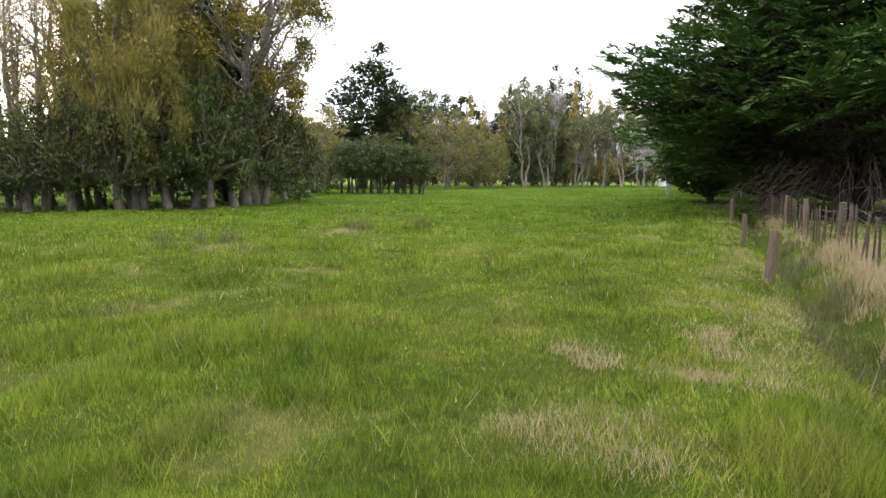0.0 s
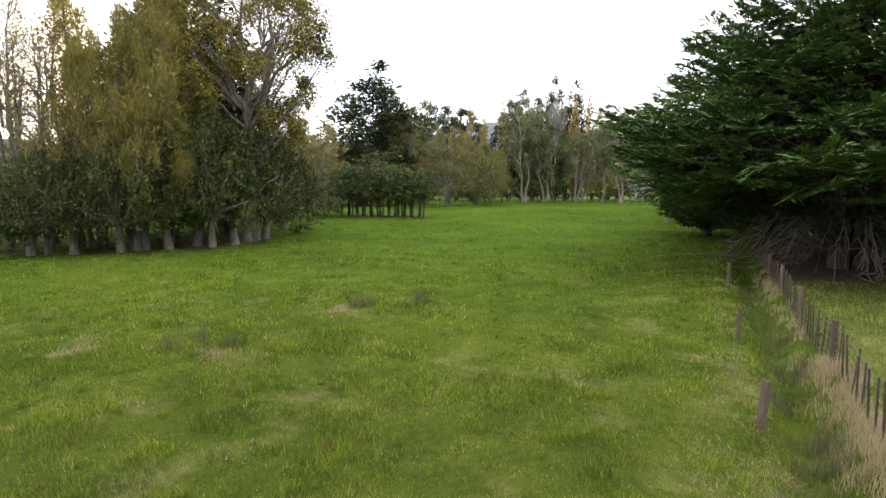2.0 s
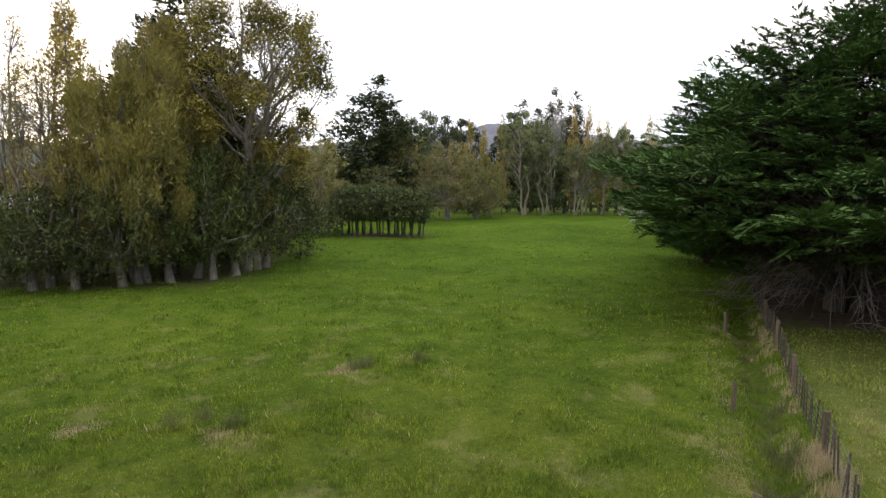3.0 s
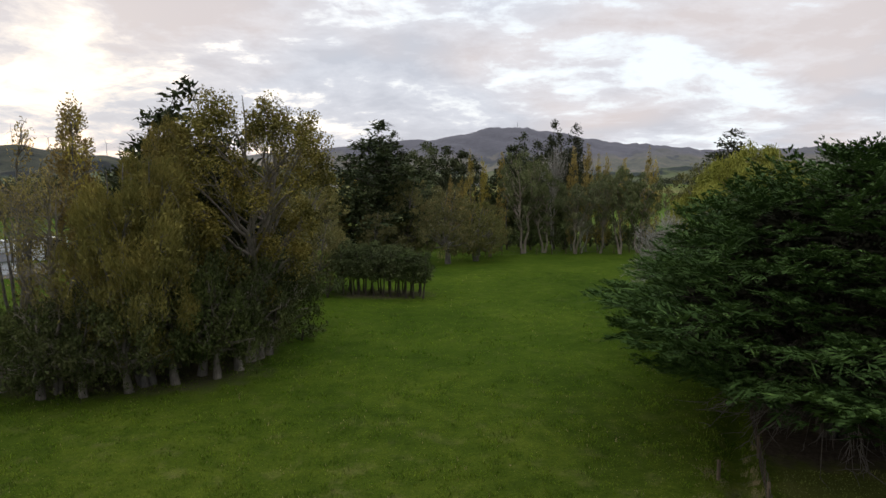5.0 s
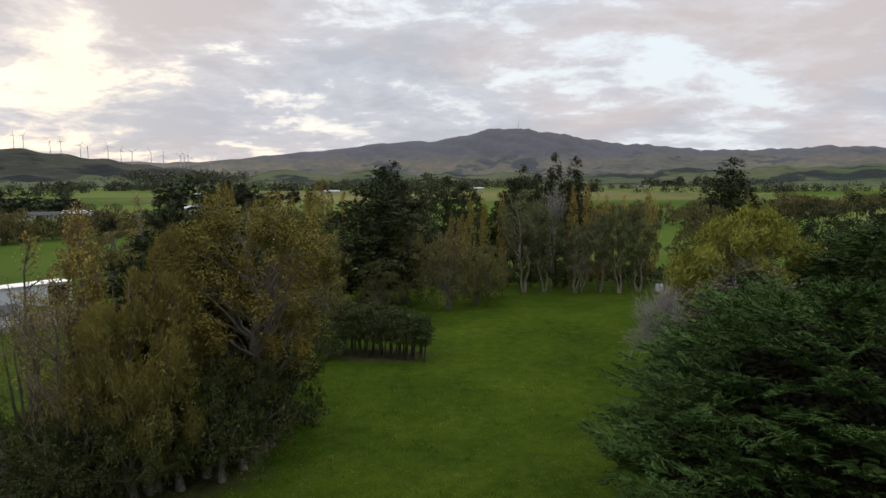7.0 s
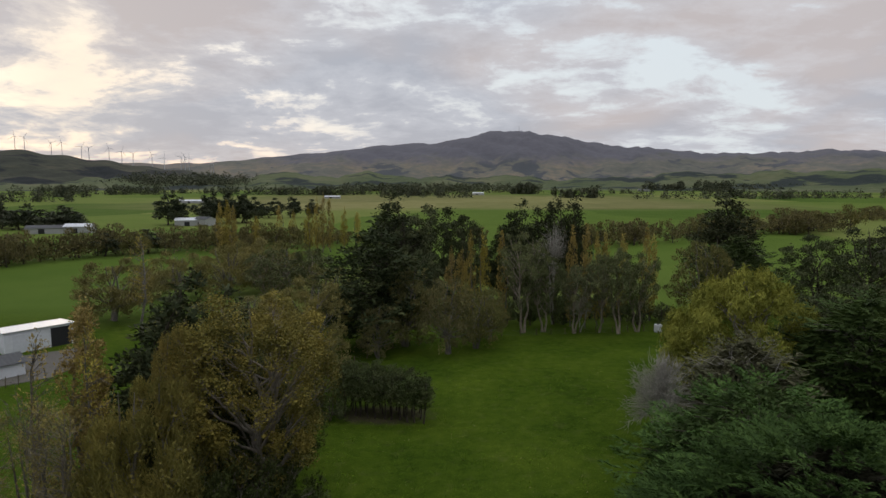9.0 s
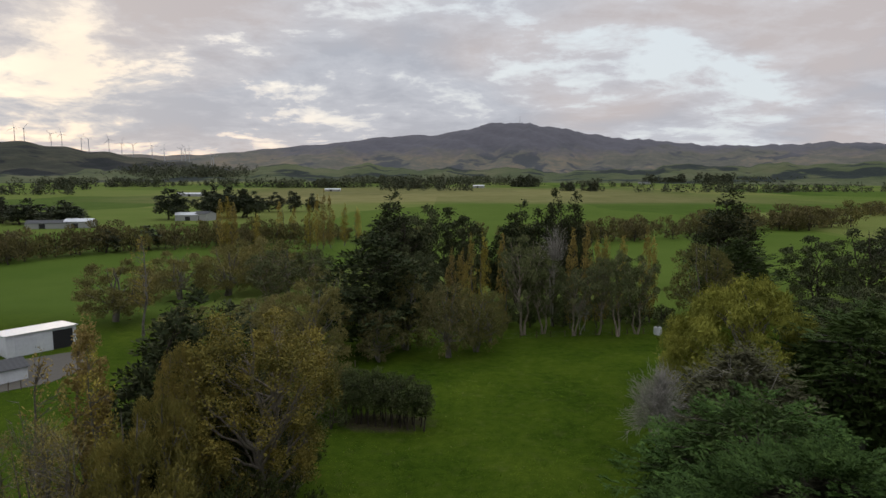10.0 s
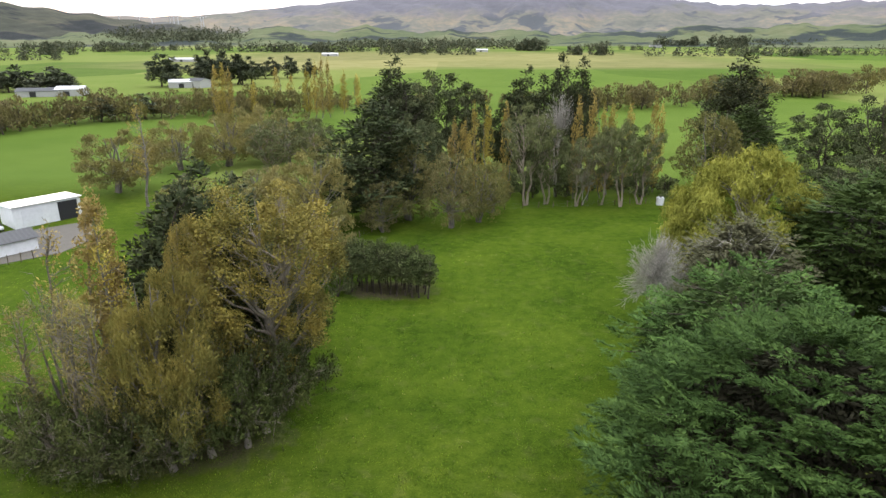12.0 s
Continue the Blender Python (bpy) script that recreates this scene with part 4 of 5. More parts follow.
plant("cottonwood", -14.6, 47.5, 21.2, 7.2, "tall cottonwood poplar with pale limbs and yellowing leaves", 0)
plant("cottonwood", -19.4, 44.9, 18.6, 2.6, "slim young cottonwood poplar with yellowing leaves", 1)
plant("wilding_pine", -21.0, 49.0, 22.0, 5.0, "dark ragged wilding pine behind the willows", 0)
plant("wilding_pine", -25.0, 52.0, 19.5, 5.4, "dark ragged wilding pine behind the willows", 1)
plant("wilding_pine", -18.0, 53.0, 20.0, 5.0, "dark ragged wilding pine behind the willows", 0)
plant("orange_poplar", -26.6, 46.5, 19.8, 1.9, "orange-leaved columnar poplar with bare top twigs", 0)
plant("bare_poplar", -29.4, 45.0, 18.0, 1.5, "thin half-bare columnar orange poplar", 1)
plant("bare_poplar", -24.8, 44.5, 18.5, 1.4, "thin half-bare columnar orange poplar", 2)
plant("brown_willow", -20.8, 99.0, 13.6, 7.0, "broad golden-brown willow behind the cottonwood", 0)
plant("olive_willow", -15.6, 78.0, 9.5, 4.0, "dull olive willow at the paddock's edge", 0)
plant("olive_willow", -20.0, 72.0, 10.0, 4.5, "dull olive willow at the paddock's edge", 1)

# far side of the paddock
FAR = "trees on the paddock's far side"
plant("wilding_pine", -13.7, 106.5, 23.6, 8.4, "tall dark pine on the far side of the paddock", 1, FAR)
plant("wilding_pine", -13.6, 160.0, 26.5, 7.0, "tall dark pine among gums", 0, FAR)
plant("wilding_pine", -9.0, 152.0, 23.0, 6.5, "dark pine among gums", 1, FAR)
for k, (x, y, h, r) in enumerate([(-2.0, 156.0, 24.0, 9.5), (6.0, 150.0, 21.5, 7.0), (-7.5, 148.0, 21.5, 7.5), (-5.0, 132.0, 15.0, 6.0), (-11.5, 125.0, 13.0, 5.5)]):
    plant("dark_gum", x, y, h, r, "tall dense gum tree with dark leaves", k, FAR)
for k, (x, y, h, r) in enumerate([(30.0, 146.5, 27.0, 4.3), (26.0, 147.2, 27.5, 4.3), (21.6, 146.0, 23.0, 4.6), (17.2, 145.2, 25.0, 5.0), (14.2, 147.0, 21.5, 5.0)]):
    plant("wilding_pine", x, y, h, r, "upright dark conifer above the far trees", k, FAR)
for k, (x, y, h, r) in enumerate([(15.0, 117.5, 20.2, 6.0), (19.0, 118.5, 16.0, 5.0), (33.0, 116.5, 16.8, 5.0), (37.0, 118.5, 16.0, 5.0), (29.5, 118.0, 15.5, 4.0), (24.5, 117.0, 13.5, 4.6)]):
    plant("gum_tree", x, y, h, r, "gum tree with pale leaning trunks and grey-green leaves", k, FAR)
for k, (x, y, h) in enumerate([(4.9, 121.2, 18.7), (8.4, 129.9, 17.9), (11.4, 122.5, 18.9), (1.2, 135.0, 14.2), (3.5, 136.0, 14.0), (27.5, 121.0, 20.5), (30.5, 123.0, 18.0), (32.5, 126.0, 18.5), (36.5, 128.0, 18.0), (40.5, 127.0, 19.5), (42.5, 128.0, 18.0), (25.0, 122.5, 20.0)]):
    plant("lombardy_poplar", x, y, h, 1.15, "columnar poplar with golden autumn leaves", k, "golden poplars behind the paddock")
for k, (x, y, h, r) in enumerate([(-6.5, 107.1, 15.1, 5.6), (0.8, 102.5, 13.6, 4.6), (5.5, 106.0, 11.5, 4.4), (-10.5, 100.0, 9.5, 4.0), (8.5, 112.0, 10.0, 3.6)]):
    plant("olive_willow", x, y, h, r, "rounded olive-brown willow beyond the paddock", k, FAR)

# small planted grove in the paddock
rg = np.random.default_rng(5)
for i in range(11):
    for j in range(3):
        u, v = i / 10 - 0.5, j / 2 - 0.5
        x = -7.4 + 9.6 * u - 0.6 * v + rg.normal(0, 0.12)
        y = 75.2 - 2.6 * u + 3.4 * v + rg.normal(0, 0.12)
        plant("grove_tree", x, y, 5.6 + rg.uniform(0, 0.9) - 1.4 * max(0, u), 1.5, "thin-stemmed dark shrub tree in a planted block", i + j, "planted block of shrub trees")

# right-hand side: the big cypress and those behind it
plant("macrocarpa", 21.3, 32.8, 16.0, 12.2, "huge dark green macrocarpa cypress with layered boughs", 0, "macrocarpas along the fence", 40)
plant("macrocarpa", 25.5, 48.5, 14.2, 11.0, "dark macrocarpa cypress with layered boughs", 1, "macrocarpas along the fence", 150)
plant("macrocarpa", 21.8, 52.0, 9.6, 4.8, "smaller dark cypress at the end of the row", 1, "macrocarpas along the fence", 80)
plant("far_cypress", 32.0, 65.5, 13.2, 7.0, "grey-topped cypress with dying boughs", 0)
plant("far_cypress", 47.0, 68.5, 17.6, 9.8, "broad dark green spreading cypress tree", 1)
plant("far_cypress", 56.0, 66.0, 15.5, 10.0, "broad dark green spreading cypress tree", 2)
plant("weeping_willow", 37.6, 78.5, 18.2, 9.6, "yellow-green weeping willow in autumn leaf")
plant("wilding_pine", 74.0, 166.0, 27.3, 9.0, "tall leaning dark green pine", 0)
plant("far_cypress", 62.0, 133.0, 17.5, 9.0, "dark green flat-topped spreading conifer", 2)
plant("olive_willow", 52.0, 124.0, 18.0, 7.0, "yellow-olive willow behind the conifer", 0)
plant("dark_gum", 87.0, 146.0, 17.0, 8.5, "large dense dark olive tree beside a field", 1)
plant("dark_gum", 99.0, 145.0, 19.5, 9.5, "large dense dark olive tree beside a field", 0)
plant("dark_gum", 80.0, 118.0, 10.0, 8.0, "low dense dark olive tree beyond the cypresses", 0)
plant("dark_gum", 68.0, 112.0, 9.0, 7.5, "low dense dark olive tree beyond the cypresses", 1)
plant("bush", 44.0, 119.0, 4.0, 3.0, "dark shrub by the paddock's corner", 0)

# left middle distance
for k, (n, x, y, h, r) in enumerate([("brown_willow", -67.4, 127, 13, 8.5), ("brown_willow", -54, 155, 13, 8.5), ("brown_willow", -64, 150, 12, 8), ("brown_willow", -45, 162, 14, 8.5), ("olive_willow", -38, 152, 15, 8), ("brown_willow", -56, 172, 12, 8), ("gum_tree", -37, 133, 15, 7), ("gum_tree", -28, 138, 14, 6), ("olive_willow", -24, 130, 12, 6), ("bare_poplar", -56.5, 115.8, 19, 2.0), ("olive_willow", -34, 110, 9, 6), ("olive_willow", -45, 108, 8, 6), ("brown_willow", -28, 104, 10, 6)]):
    plant(n, x, y, h, r, {"brown_willow": "bare-twigged brown autumn willow", "olive_willow": "dull olive willow in thin leaf", "gum_tree": "gum tree with pale limbs", "bare_poplar": "thin half-bare grey poplar"}[n], k, "trees beyond the willow row")

# understory along the far side and behind the left-hand row
ru = np.random.default_rng(21)
for k in range(38):
    x = -14 + 60 * k / 37 + ru.normal(0, 0.8)
    y = 122 + ru.uniform(0, 12) + (2 if x > 20 else 0)
    plant("bush", x, y, ru.uniform(2.5, 6.5), ru.uniform(2.0, 3.4), "dark leafy shrub under the far trees", k, "shrubs under the far trees")
for k in range(22):
    x = -34 + 20 * k / 21 + ru.normal(0, 1.0)
    y = 58 + ru.uniform(-6, 22)
    plant("bush", x, y, ru.uniform(1.6, 3.6), ru.uniform(1.5, 2.6), "dark leafy shrub behind the willows", k, "shrubs behind the willows")


# ---- fences ----
def fence_line(name, label, pts, spacing, batten_every, post_every, height, wires, seed, post=0.14, batten=(0.065, 0.04)):
    """Posts, battens and wires along a line on the ground."""
    rng = np.random.default_rng(seed)
    ob = new(name, None)
    pts = [Vector((x, y, 0)) for x, y in pts]
    run, total = [], 0.0
    for a, b in zip(pts, pts[1:]):
        run.append((total, a, b))
        total += (b - a).length

    def at(s):
        for t0, a, b in reversed(run):
            if s >= t0:
                p = a + (b - a) * ((s - t0) / (b - a).length)
                return Vector((p.x, p.y, gz(p.x, p.y))), math.degrees(math.atan2(b.y - a.y, b.x - a.x))
        return at(0.0)

    pm = bpy.data.meshes.new("post")
    bm = box((post, post, height + 0.55), (0, 0, (height + 0.15) / 2 - 0.2), 0.02)
    bm.to_mesh(pm)
    bm.free()
    pm.materials.append(MAT["post"])
    bmn = bpy.data.meshes.new("batten")
    bm = box((batten[0], batten[1], height - 0.05), (0, 0, (height - 0.05) / 2 + 0.03), 0.008)
    bm.to_mesh(bmn)
    bm.free()
    bmn.materials.append(MAT["batten"])
    s, i = 0.0, 0
    tops = []
    while s <= total:
        p, ang = at(s)
        big = i % post_every == 0
        if big or batten_every:
            o = child("post" if big else "batten", pm if big else bmn, ob)
            o.matrix_world = Matrix.Translation(p) @ pose(0, 0, 0, rng.normal(0, 2.2), rng.normal(0, 2.8), ang + rng.normal(0, 6)) @ Matrix.Diagonal((1, 1, rng.uniform(0.92, 1.06), 1))
        tops.append(p.copy())
        s += spacing * rng.uniform(0.85, 1.15)
        i += 1
    for k in range(wires):
        z = 0.12 + (height - 0.2) * k / max(1, wires - 1)
        path = [(p.x, p.y, p.z + z + 0.01 * math.sin(3 * j + k)) for j, p in enumerate(tops)]
        child("wire", mesh_from("wire", *tubes([(np.array(path), np.full(len(path), 0.004 if spacing < 2 else 0.006))], 4), MAT["wire"]), ob)
    return tagged(ob, label, "fence")


fence_line("wire_fence", "old post and batten wire fence beside a ditch", [(-1.9, -12.0), (19.0, 38.0)], 0.52, 1, 11, 1.08, 6, 3, 0.13, (0.055, 0.04))
fence_line("wire_fence", "post and wire fence at the paddock's far side", [(-14.0, 97.0), (-9.0, 105.5), (4.0, 113.0), (18.0, 115.5), (43.0, 119.5)], 3.2, 0, 1, 1.1, 4, 4, 0.12)
fence_line("wire_fence", "weathered fence behind the willow trunks", [(-40.0, 44.0), (-22.0, 47.0), (-17.0, 52.0), (-16.5, 70.0)], 2.6, 0, 1, 1.1, 4, 5, 0.12)
fence_line("wire_fence", "dark yard fence below the sheds", [(-69.0, 77.0), (-57.0, 88.5)], 1.6, 0, 1, 1.3, 5, 6, 0.10)


def stake(x, y, h, wdt, tilt, label):
    ob = new("fence_post", None)
    ob.matrix_world = pose(x, y, gz(x, y), tilt[0], tilt[1], 25)
    bm = box((wdt, wdt * 0.9, h + 0.3), (0, 0, (h + 0.3) / 2 - 0.3), 0.014)
    for v in bm.verts:
        if v.co.z > h - 0.05:
            v.co.x *= 0.86
            v.co.z += 0.03 * math.sin(40 * v.co.x + 9)
    part("post", bm, MAT["post"], ob)
    return tagged(ob, label, "fence post", "lone posts beside the ditch")


stake(5.85, 11.2, 0.93, 0.15, (3, 2), "weathered square wooden post leaning in grass")
stake(8.7, 18.2, 0.92, 0.12, (0, 1), "brown wooden post standing in grass")
stake(12.6, 27.5, 0.95, 0.14, (0, -1), "pale grey wooden post under the cypress")


# ---- grass, rushes and dry stalks ----
def blades(rng, x, y, height, width, lean):
    n = len(x)
    a = rng.uniform(0, 2 * np.pi, n)
    base = np.stack([x, y, ground_z(x, y) - 0.005], 1)
    side = np.stack([np.cos(a), np.sin(a), np.zeros(n)], 1) * (width * rng.uniform(0.6, 1.4, n))[:, None] * 0.5
    b = rng.uniform(0, 2 * np.pi, n)
    push = np.stack([np.cos(b), np.sin(b), np.zeros(n)], 1) * (height * lean * rng.uniform(0.2, 1.0, n))[:, None]
    tip = base + push + np.stack([np.zeros(n), np.zeros(n), height], 1)
    V = np.stack([base - side, base + side, tip], 1).reshape(-1, 3)
    return V, np.arange(3 * n).reshape(n, 3)


def off_fence(x, y):
    return x - (3.1 + 0.418 * y)


def sward():
    rng = np.random.default_rng(31)
    V, F, base = [], [], 0
    for n, y0, y1, h in [(390000, 2.4, 95.0, 0.05), (40000, 0.0, 16.0, 0.05)]:
        y = max(y0, 0.1) * (y1 / max(y0, 0.1)) ** (rng.uniform(0, 1, n) ** 1.08)
        x = rng.uniform(-1, 1, n) * (0.80 * y + 1.2) * rng.uniform(0.9, 1.1, n)
        if not y0:
            a, q = rng.uniform(0, 2 * np.pi, n), y1 * rng.uniform(0, 1, n) ** 0.7
            x, y = q * np.cos(a), q * np.sin(a)
        wd = np.clip(0.0016 * y, 0.0050, 0.055) if y0 else np.full(n, 0.012)
        mound = np.clip((0.5 * lattice(x + 90, y + 90, 0.42, 1) + 0.5 * lattice(x + 90, 0.6 * y + 90, 1.1, 2) - 0.42) / 0.34, 0, 1)
        keep = (0.70 + 0.5 * mound > rng.uniform(0, 1, n)) & ~((off_fence(x, y) > 0.4) & (y > 28.5) & (y < 60))
        x, y, mound, wd = x[keep], y[keep], mound[keep], wd[keep]
        hh = (h + 0.15 * mound ** 1.5) * rng.uniform(0.55, 1.4, len(x))
        v, f = blades(rng, x, y, hh, wd, 0.75)
        V.append(v)
        F.append(f + base)
        base += len(v)
    ob = new("grass", mesh_from("grass", np.concatenate(V), np.concatenate(F), MAT["grass"]))
    tagged(ob, "uneven green pasture grass with dry stems", "grass", kind="stuff")


def tuft(rng, x, y, r, n, h, wd, lean):
    a, q = rng.uniform(0, 6.28, n), r * np.sqrt(rng.uniform(0, 1, n))
    return blades(rng, x + q * np.cos(a), y + q * np.sin(a), h * rng.uniform(0.45, 1.15, n), np.full(n, wd), lean)


def tufts(name, label, category, mat, spots, seed):
    rng = np.random.default_rng(seed)
    V, F, base = [], [], 0
    for x, y, r, n, h, wd, lean in spots:
        v, f = tuft(rng, x, y, r, n, h, wd, lean)
        V.append(v)
        F.append(f + base)
        base += len(v)
    tagged(new(name, mesh_from(name, np.concatenate(V), np.concatenate(F), mat)), label, category, kind="stuff")


sward()
rt = np.random.default_rng(77)
spots = []
for k in range(280):
    y = 3.0 + 24 * rt.uniform(0, 1) ** 1.2
    x = rt.uniform(-1, 1) * (0.75 * y + 1)
    if off_fence(x, y) < -1.8:
        spots.append((x, y, rt.uniform(0.10, 0.30), 50, rt.uniform(0.12, 0.19), 0.009 + 0.0008 * y, 0.9))
for k in range(60):
    u = k / 59
    spots.append((-9.6 + 7.6 * u + rt.normal(0, 0.3), 15.6 + 1.6 * u + 0.5 * math.sin(7 * u) + rt.normal(0, 0.25), 0.32, 60, rt.uniform(0.16, 0.30), 0.022, 1.1))
tufts("grass_tussocks", "taller green tussocks in the pasture", "grass", MAT["grass"], spots, 8)
spots = []
for k in range(130):
    y = 4 + 11 * rt.uniform(0, 1) ** 0.8
    spots.append((3.0 + 0.418 * y + rt.normal(0, 0.22), y, 0.22, 60, rt.uniform(0.25, 0.5), 0.009, 0.5))
for k in range(34):
    y = 14 + 18 * rt.uniform(0, 1)
    spots.append((2.75 + 0.418 * y + rt.normal(0, 0.2), y, 0.18, 36, rt.uniform(0.22, 0.5), 0.012, 0.5))
for k in range(110):
    y = 4 + 26 * rt.uniform(0, 1)
    spots.append((0.9 + 0.42 * y + rt.normal(0, 0.5), y, 0.34, 150, rt.uniform(0.06, 0.15), 0.004, 1.2))
for x, y, r in [(0.65, 4.3, 0.6), (1.2, 4.0, 0.5), (1.5, 6.3, 0.35), (-5.9, 15.9, 0.4), (-7.6, 16.6, 0.5), (-9.9, 16.5, 0.5), (-3.4, 21.8, 0.5), (2.6, 5.6, 0.5), (3.0, 7.2, 0.4)]:
    for _ in range(7):
        spots.append((x + rt.normal(0, 0.6 * r), y + rt.normal(0, 0.5 * r), r * rt.uniform(0.4, 0.9), 110, rt.uniform(0.09, 0.18), 0.0025 + 0.0005 * y, 0.9))
for k in range(14):
    y = 3.5 + 9 * rt.uniform(0, 1)
    spots.append((rt.uniform(-0.6, 0.42) * y, y, 0.10, 5, rt.uniform(0.2, 0.36), 0.004, 0.5))
tufts("dry_grass", "tall blond dry grass along the fence and ditch", "grass", MAT["straw"], spots, 9)
spots = []
for x, y in [(-7.3, 16.4), (-6.6, 16.9), (-5.6, 16.3), (-0.8, 22.7), (-2.7, 22.2), (-3.1, 21.9), (6.6, 10.2), (6.9, 11.0), (8.9, 15.2), (7.3, 13.4), (10.2, 18.6)]:
    spots.append((x, y, 0.30, 130, 0.55, 0.014, 0.5))
for k in range(90):
    y = 4 + 24 * rt.uniform(0, 1)
    spots.append((2.05 + 0.418 * y + rt.normal(0, 0.30), y, 0.22, 40, rt.uniform(0.18, 0.42), 0.014, 0.7))
tufts("rushes", "dark green rushes in the ditch and pasture", "rush", MAT["rush"], spots, 10)


# ---- buildings ----
def shed(name, label, x, y, turn, wdt, dep, h0, h1, wall, roof, doors=(), gable=False):
    """A steel shed: walls, roof with overhang, doors, some as dark panels in place of an opening's shade. Its front
    faces its own -y; x runs along the front.
    """
    ob = new(name, None)
    ob.matrix_world = pose(x, y, gz(x, y), 0, 0, turn)
    bm = bmesh.new()
    if gable:
        prof = [(0, 0), (dep, 0), (dep, h0), (dep / 2, h1), (0, h0)]
    else:
        prof = [(0, 0), (dep, 0), (dep, h1), (0, h0)]
    ends = [[bm.verts.new((e, p, q)) for p, q in prof] for e in (0, wdt)]
    bm.faces.new(ends[0])
    bm.faces.new(ends[1][::-1])
    for i in range(len(prof)):
        j = (i + 1) % len(prof)
        bm.faces.new((ends[0][j], ends[0][i], ends[1][i], ends[1][j]))
    part("wall", bm, wall, ob)
    slopes = [((0, h0), (dep / 2, h1)), ((dep, h0), (dep / 2, h1))] if gable else [((0, h0), (dep, h1))]
    for (p0, q0), (p1, q1) in slopes:
        k = 0.35 / math.hypot(p1 - p0, q1 - q0)
        p0, q0 = p0 - (p1 - p0) * k, q0 - (q1 - q0) * k
        if not gable:
            p1, q1 = p1 + (p1 - p0) * k, q1 + (q1 - q0) * k
        bm = bmesh.new()
        n = max(6, int(wdt / 0.6))
        rows = []
        for i in range(n * 2 + 1):
            e = -0.3 + (wdt + 0.6) * i / (n * 2)
            lift = 0.06 + (0.035 if i % 2 else 0.0)
            rows.append([bm.verts.new((e, p0, q0 + lift)), bm.verts.new((e, p1, q1 + lift)), bm.verts.new((e, p1, q1 + 0.01)), bm.verts.new((e, p0, q0 + 0.01))])
        for r0, r1 in zip(rows, rows[1:]):
            for i in range(4):
                bm.faces.new((r0[i], r1[i], r1[(i + 1) % 4], r0[(i + 1) % 4]))
        bm.faces.new(rows[0])
        bm.faces.new(rows[-1][::-1])
        part("roof", bm, roof, ob)
    for e, dw, dh, mat in doors:
        doorway_panel = part("doorway_panel", box((dw, 0.06, dh), (e, -0.04, dh / 2), 0.01), mat, ob)
        part("handle", box((0.05, 0.06, 0.3), (e + dw * 0.42, -0.09, 1.1), 0.01), MAT["wire"], doorway_panel)
        part("door_frame", box((dw + 0.2, 0.05, 0.12), (e, -0.05, dh + 0.07), 0.01), wall, ob)
    return tagged(ob, label, "shed")


# the long shed's second, dark panel stands in for the shade of an open bay
shed("long_shed", "white steel farm shed with a pale roof", -71.8, 100.7, 52.5, 10.8, 6.0, 3.7, 3.4, MAT["white"], MAT["roof"], [(2.9, 3.2, 2.9, MAT["roof"]), (8.6, 3.2, 3.3, MAT["dark"])])
shed("low_shed", "low shed with a grey gabled roof and white walls", -67.0, 84.0, 53.0, 8.6, 5.0, 2.0, 2.9, MAT["white"], MAT["grey_roof"], [(2.0, 1.0, 1.8, MAT["dark"])], True)


def lay_yard():
    bm = bmesh.new()
    pts = [(-82, 78), (-68.5, 79), (-57.5, 89), (-56, 96), (-62, 106), (-72, 98), (-86, 84)]
    bm.faces.new([bm.verts.new((x, y, gz(x, y) + 0.05)) for x, y in pts])
    tagged(part("yard", bm, MAT["gravel"]), "pale gravel farm yard", "yard", kind="structure")


lay_yard()
for k, (x, y, turn, wdt, dep, h) in enumerate([(-222, 332, 15, 20, 8, 3.0), (-205, 338, 10, 14, 8, 3.6), (-168, 392, 15, 18, 9, 3.6), (-160, 398, -25, 12, 9, 4.2), (-330, 780, 0, 36, 9, 3), (55, 1250, 0, 22, 9, 4), (520, 1700, 0, 30, 12, 5), (-190, 1000, 0, 24, 9, 3)]):
    shed("farm_building", "distant farm building with a pale steel roof", x, y, turn, wdt, dep, h, h + 1.4, MAT["pale_wall"], MAT["roof"] if k % 3 else MAT["grey_roof"], [(wdt * 0.4, 3.0, 2.6, MAT["dark"])], True)


def parked_car(x, y, turn):
    """A small white estate car: body, glazed cabin, wheels."""
    ob = new("car", None)
    ob.matrix_world = pose(x, y, gz(x, y) + 0.05, 0, 0, turn)
    part("body", box((4.3, 1.75, 0.62), (0, 0, 0.62), 0.14), MAT["white"], ob)
    bm = box((2.9, 1.6, 0.55), (-0.35, 0, 1.18), 0.1)
    for v in bm.verts:
        if v.co.z > 1.2:
            v.co.x = -0.35 + (v.co.x + 0.35) * 0.8
            v.co.y *= 0.86
    part("cabin", bm, MAT["dark"], ob, "dark glazed cabin")
    part("roof", box((2.1, 1.3, 0.07), (-0.35, 0, 1.48), 0.02), MAT["white"], ob)
    for e in (-1.35, 1.35):
        for f in (-0.82, 0.82):
            bm = bmesh.new()
            bmesh.ops.create_cone(bm, cap_ends=True, segments=18, radius1=0.32, radius2=0.32, depth=0.2, matrix=pose(e, f, 0.3, 90, 0, 0))
            wheel = part("wheel", bm, MAT["dark"], ob)
            bm = bmesh.new()
            bmesh.ops.create_cone(bm, cap_ends=True, segments=12, radius1=0.2, radius2=0.2, depth=0.22, matrix=pose(e, f, 0.3, 90, 0, 0))
            part("rim", bm, MAT["turbine"], wheel)
    tagged(ob, "small white car parked beside the shed", "car")


parked_car(-75.0, 100.2, 140)


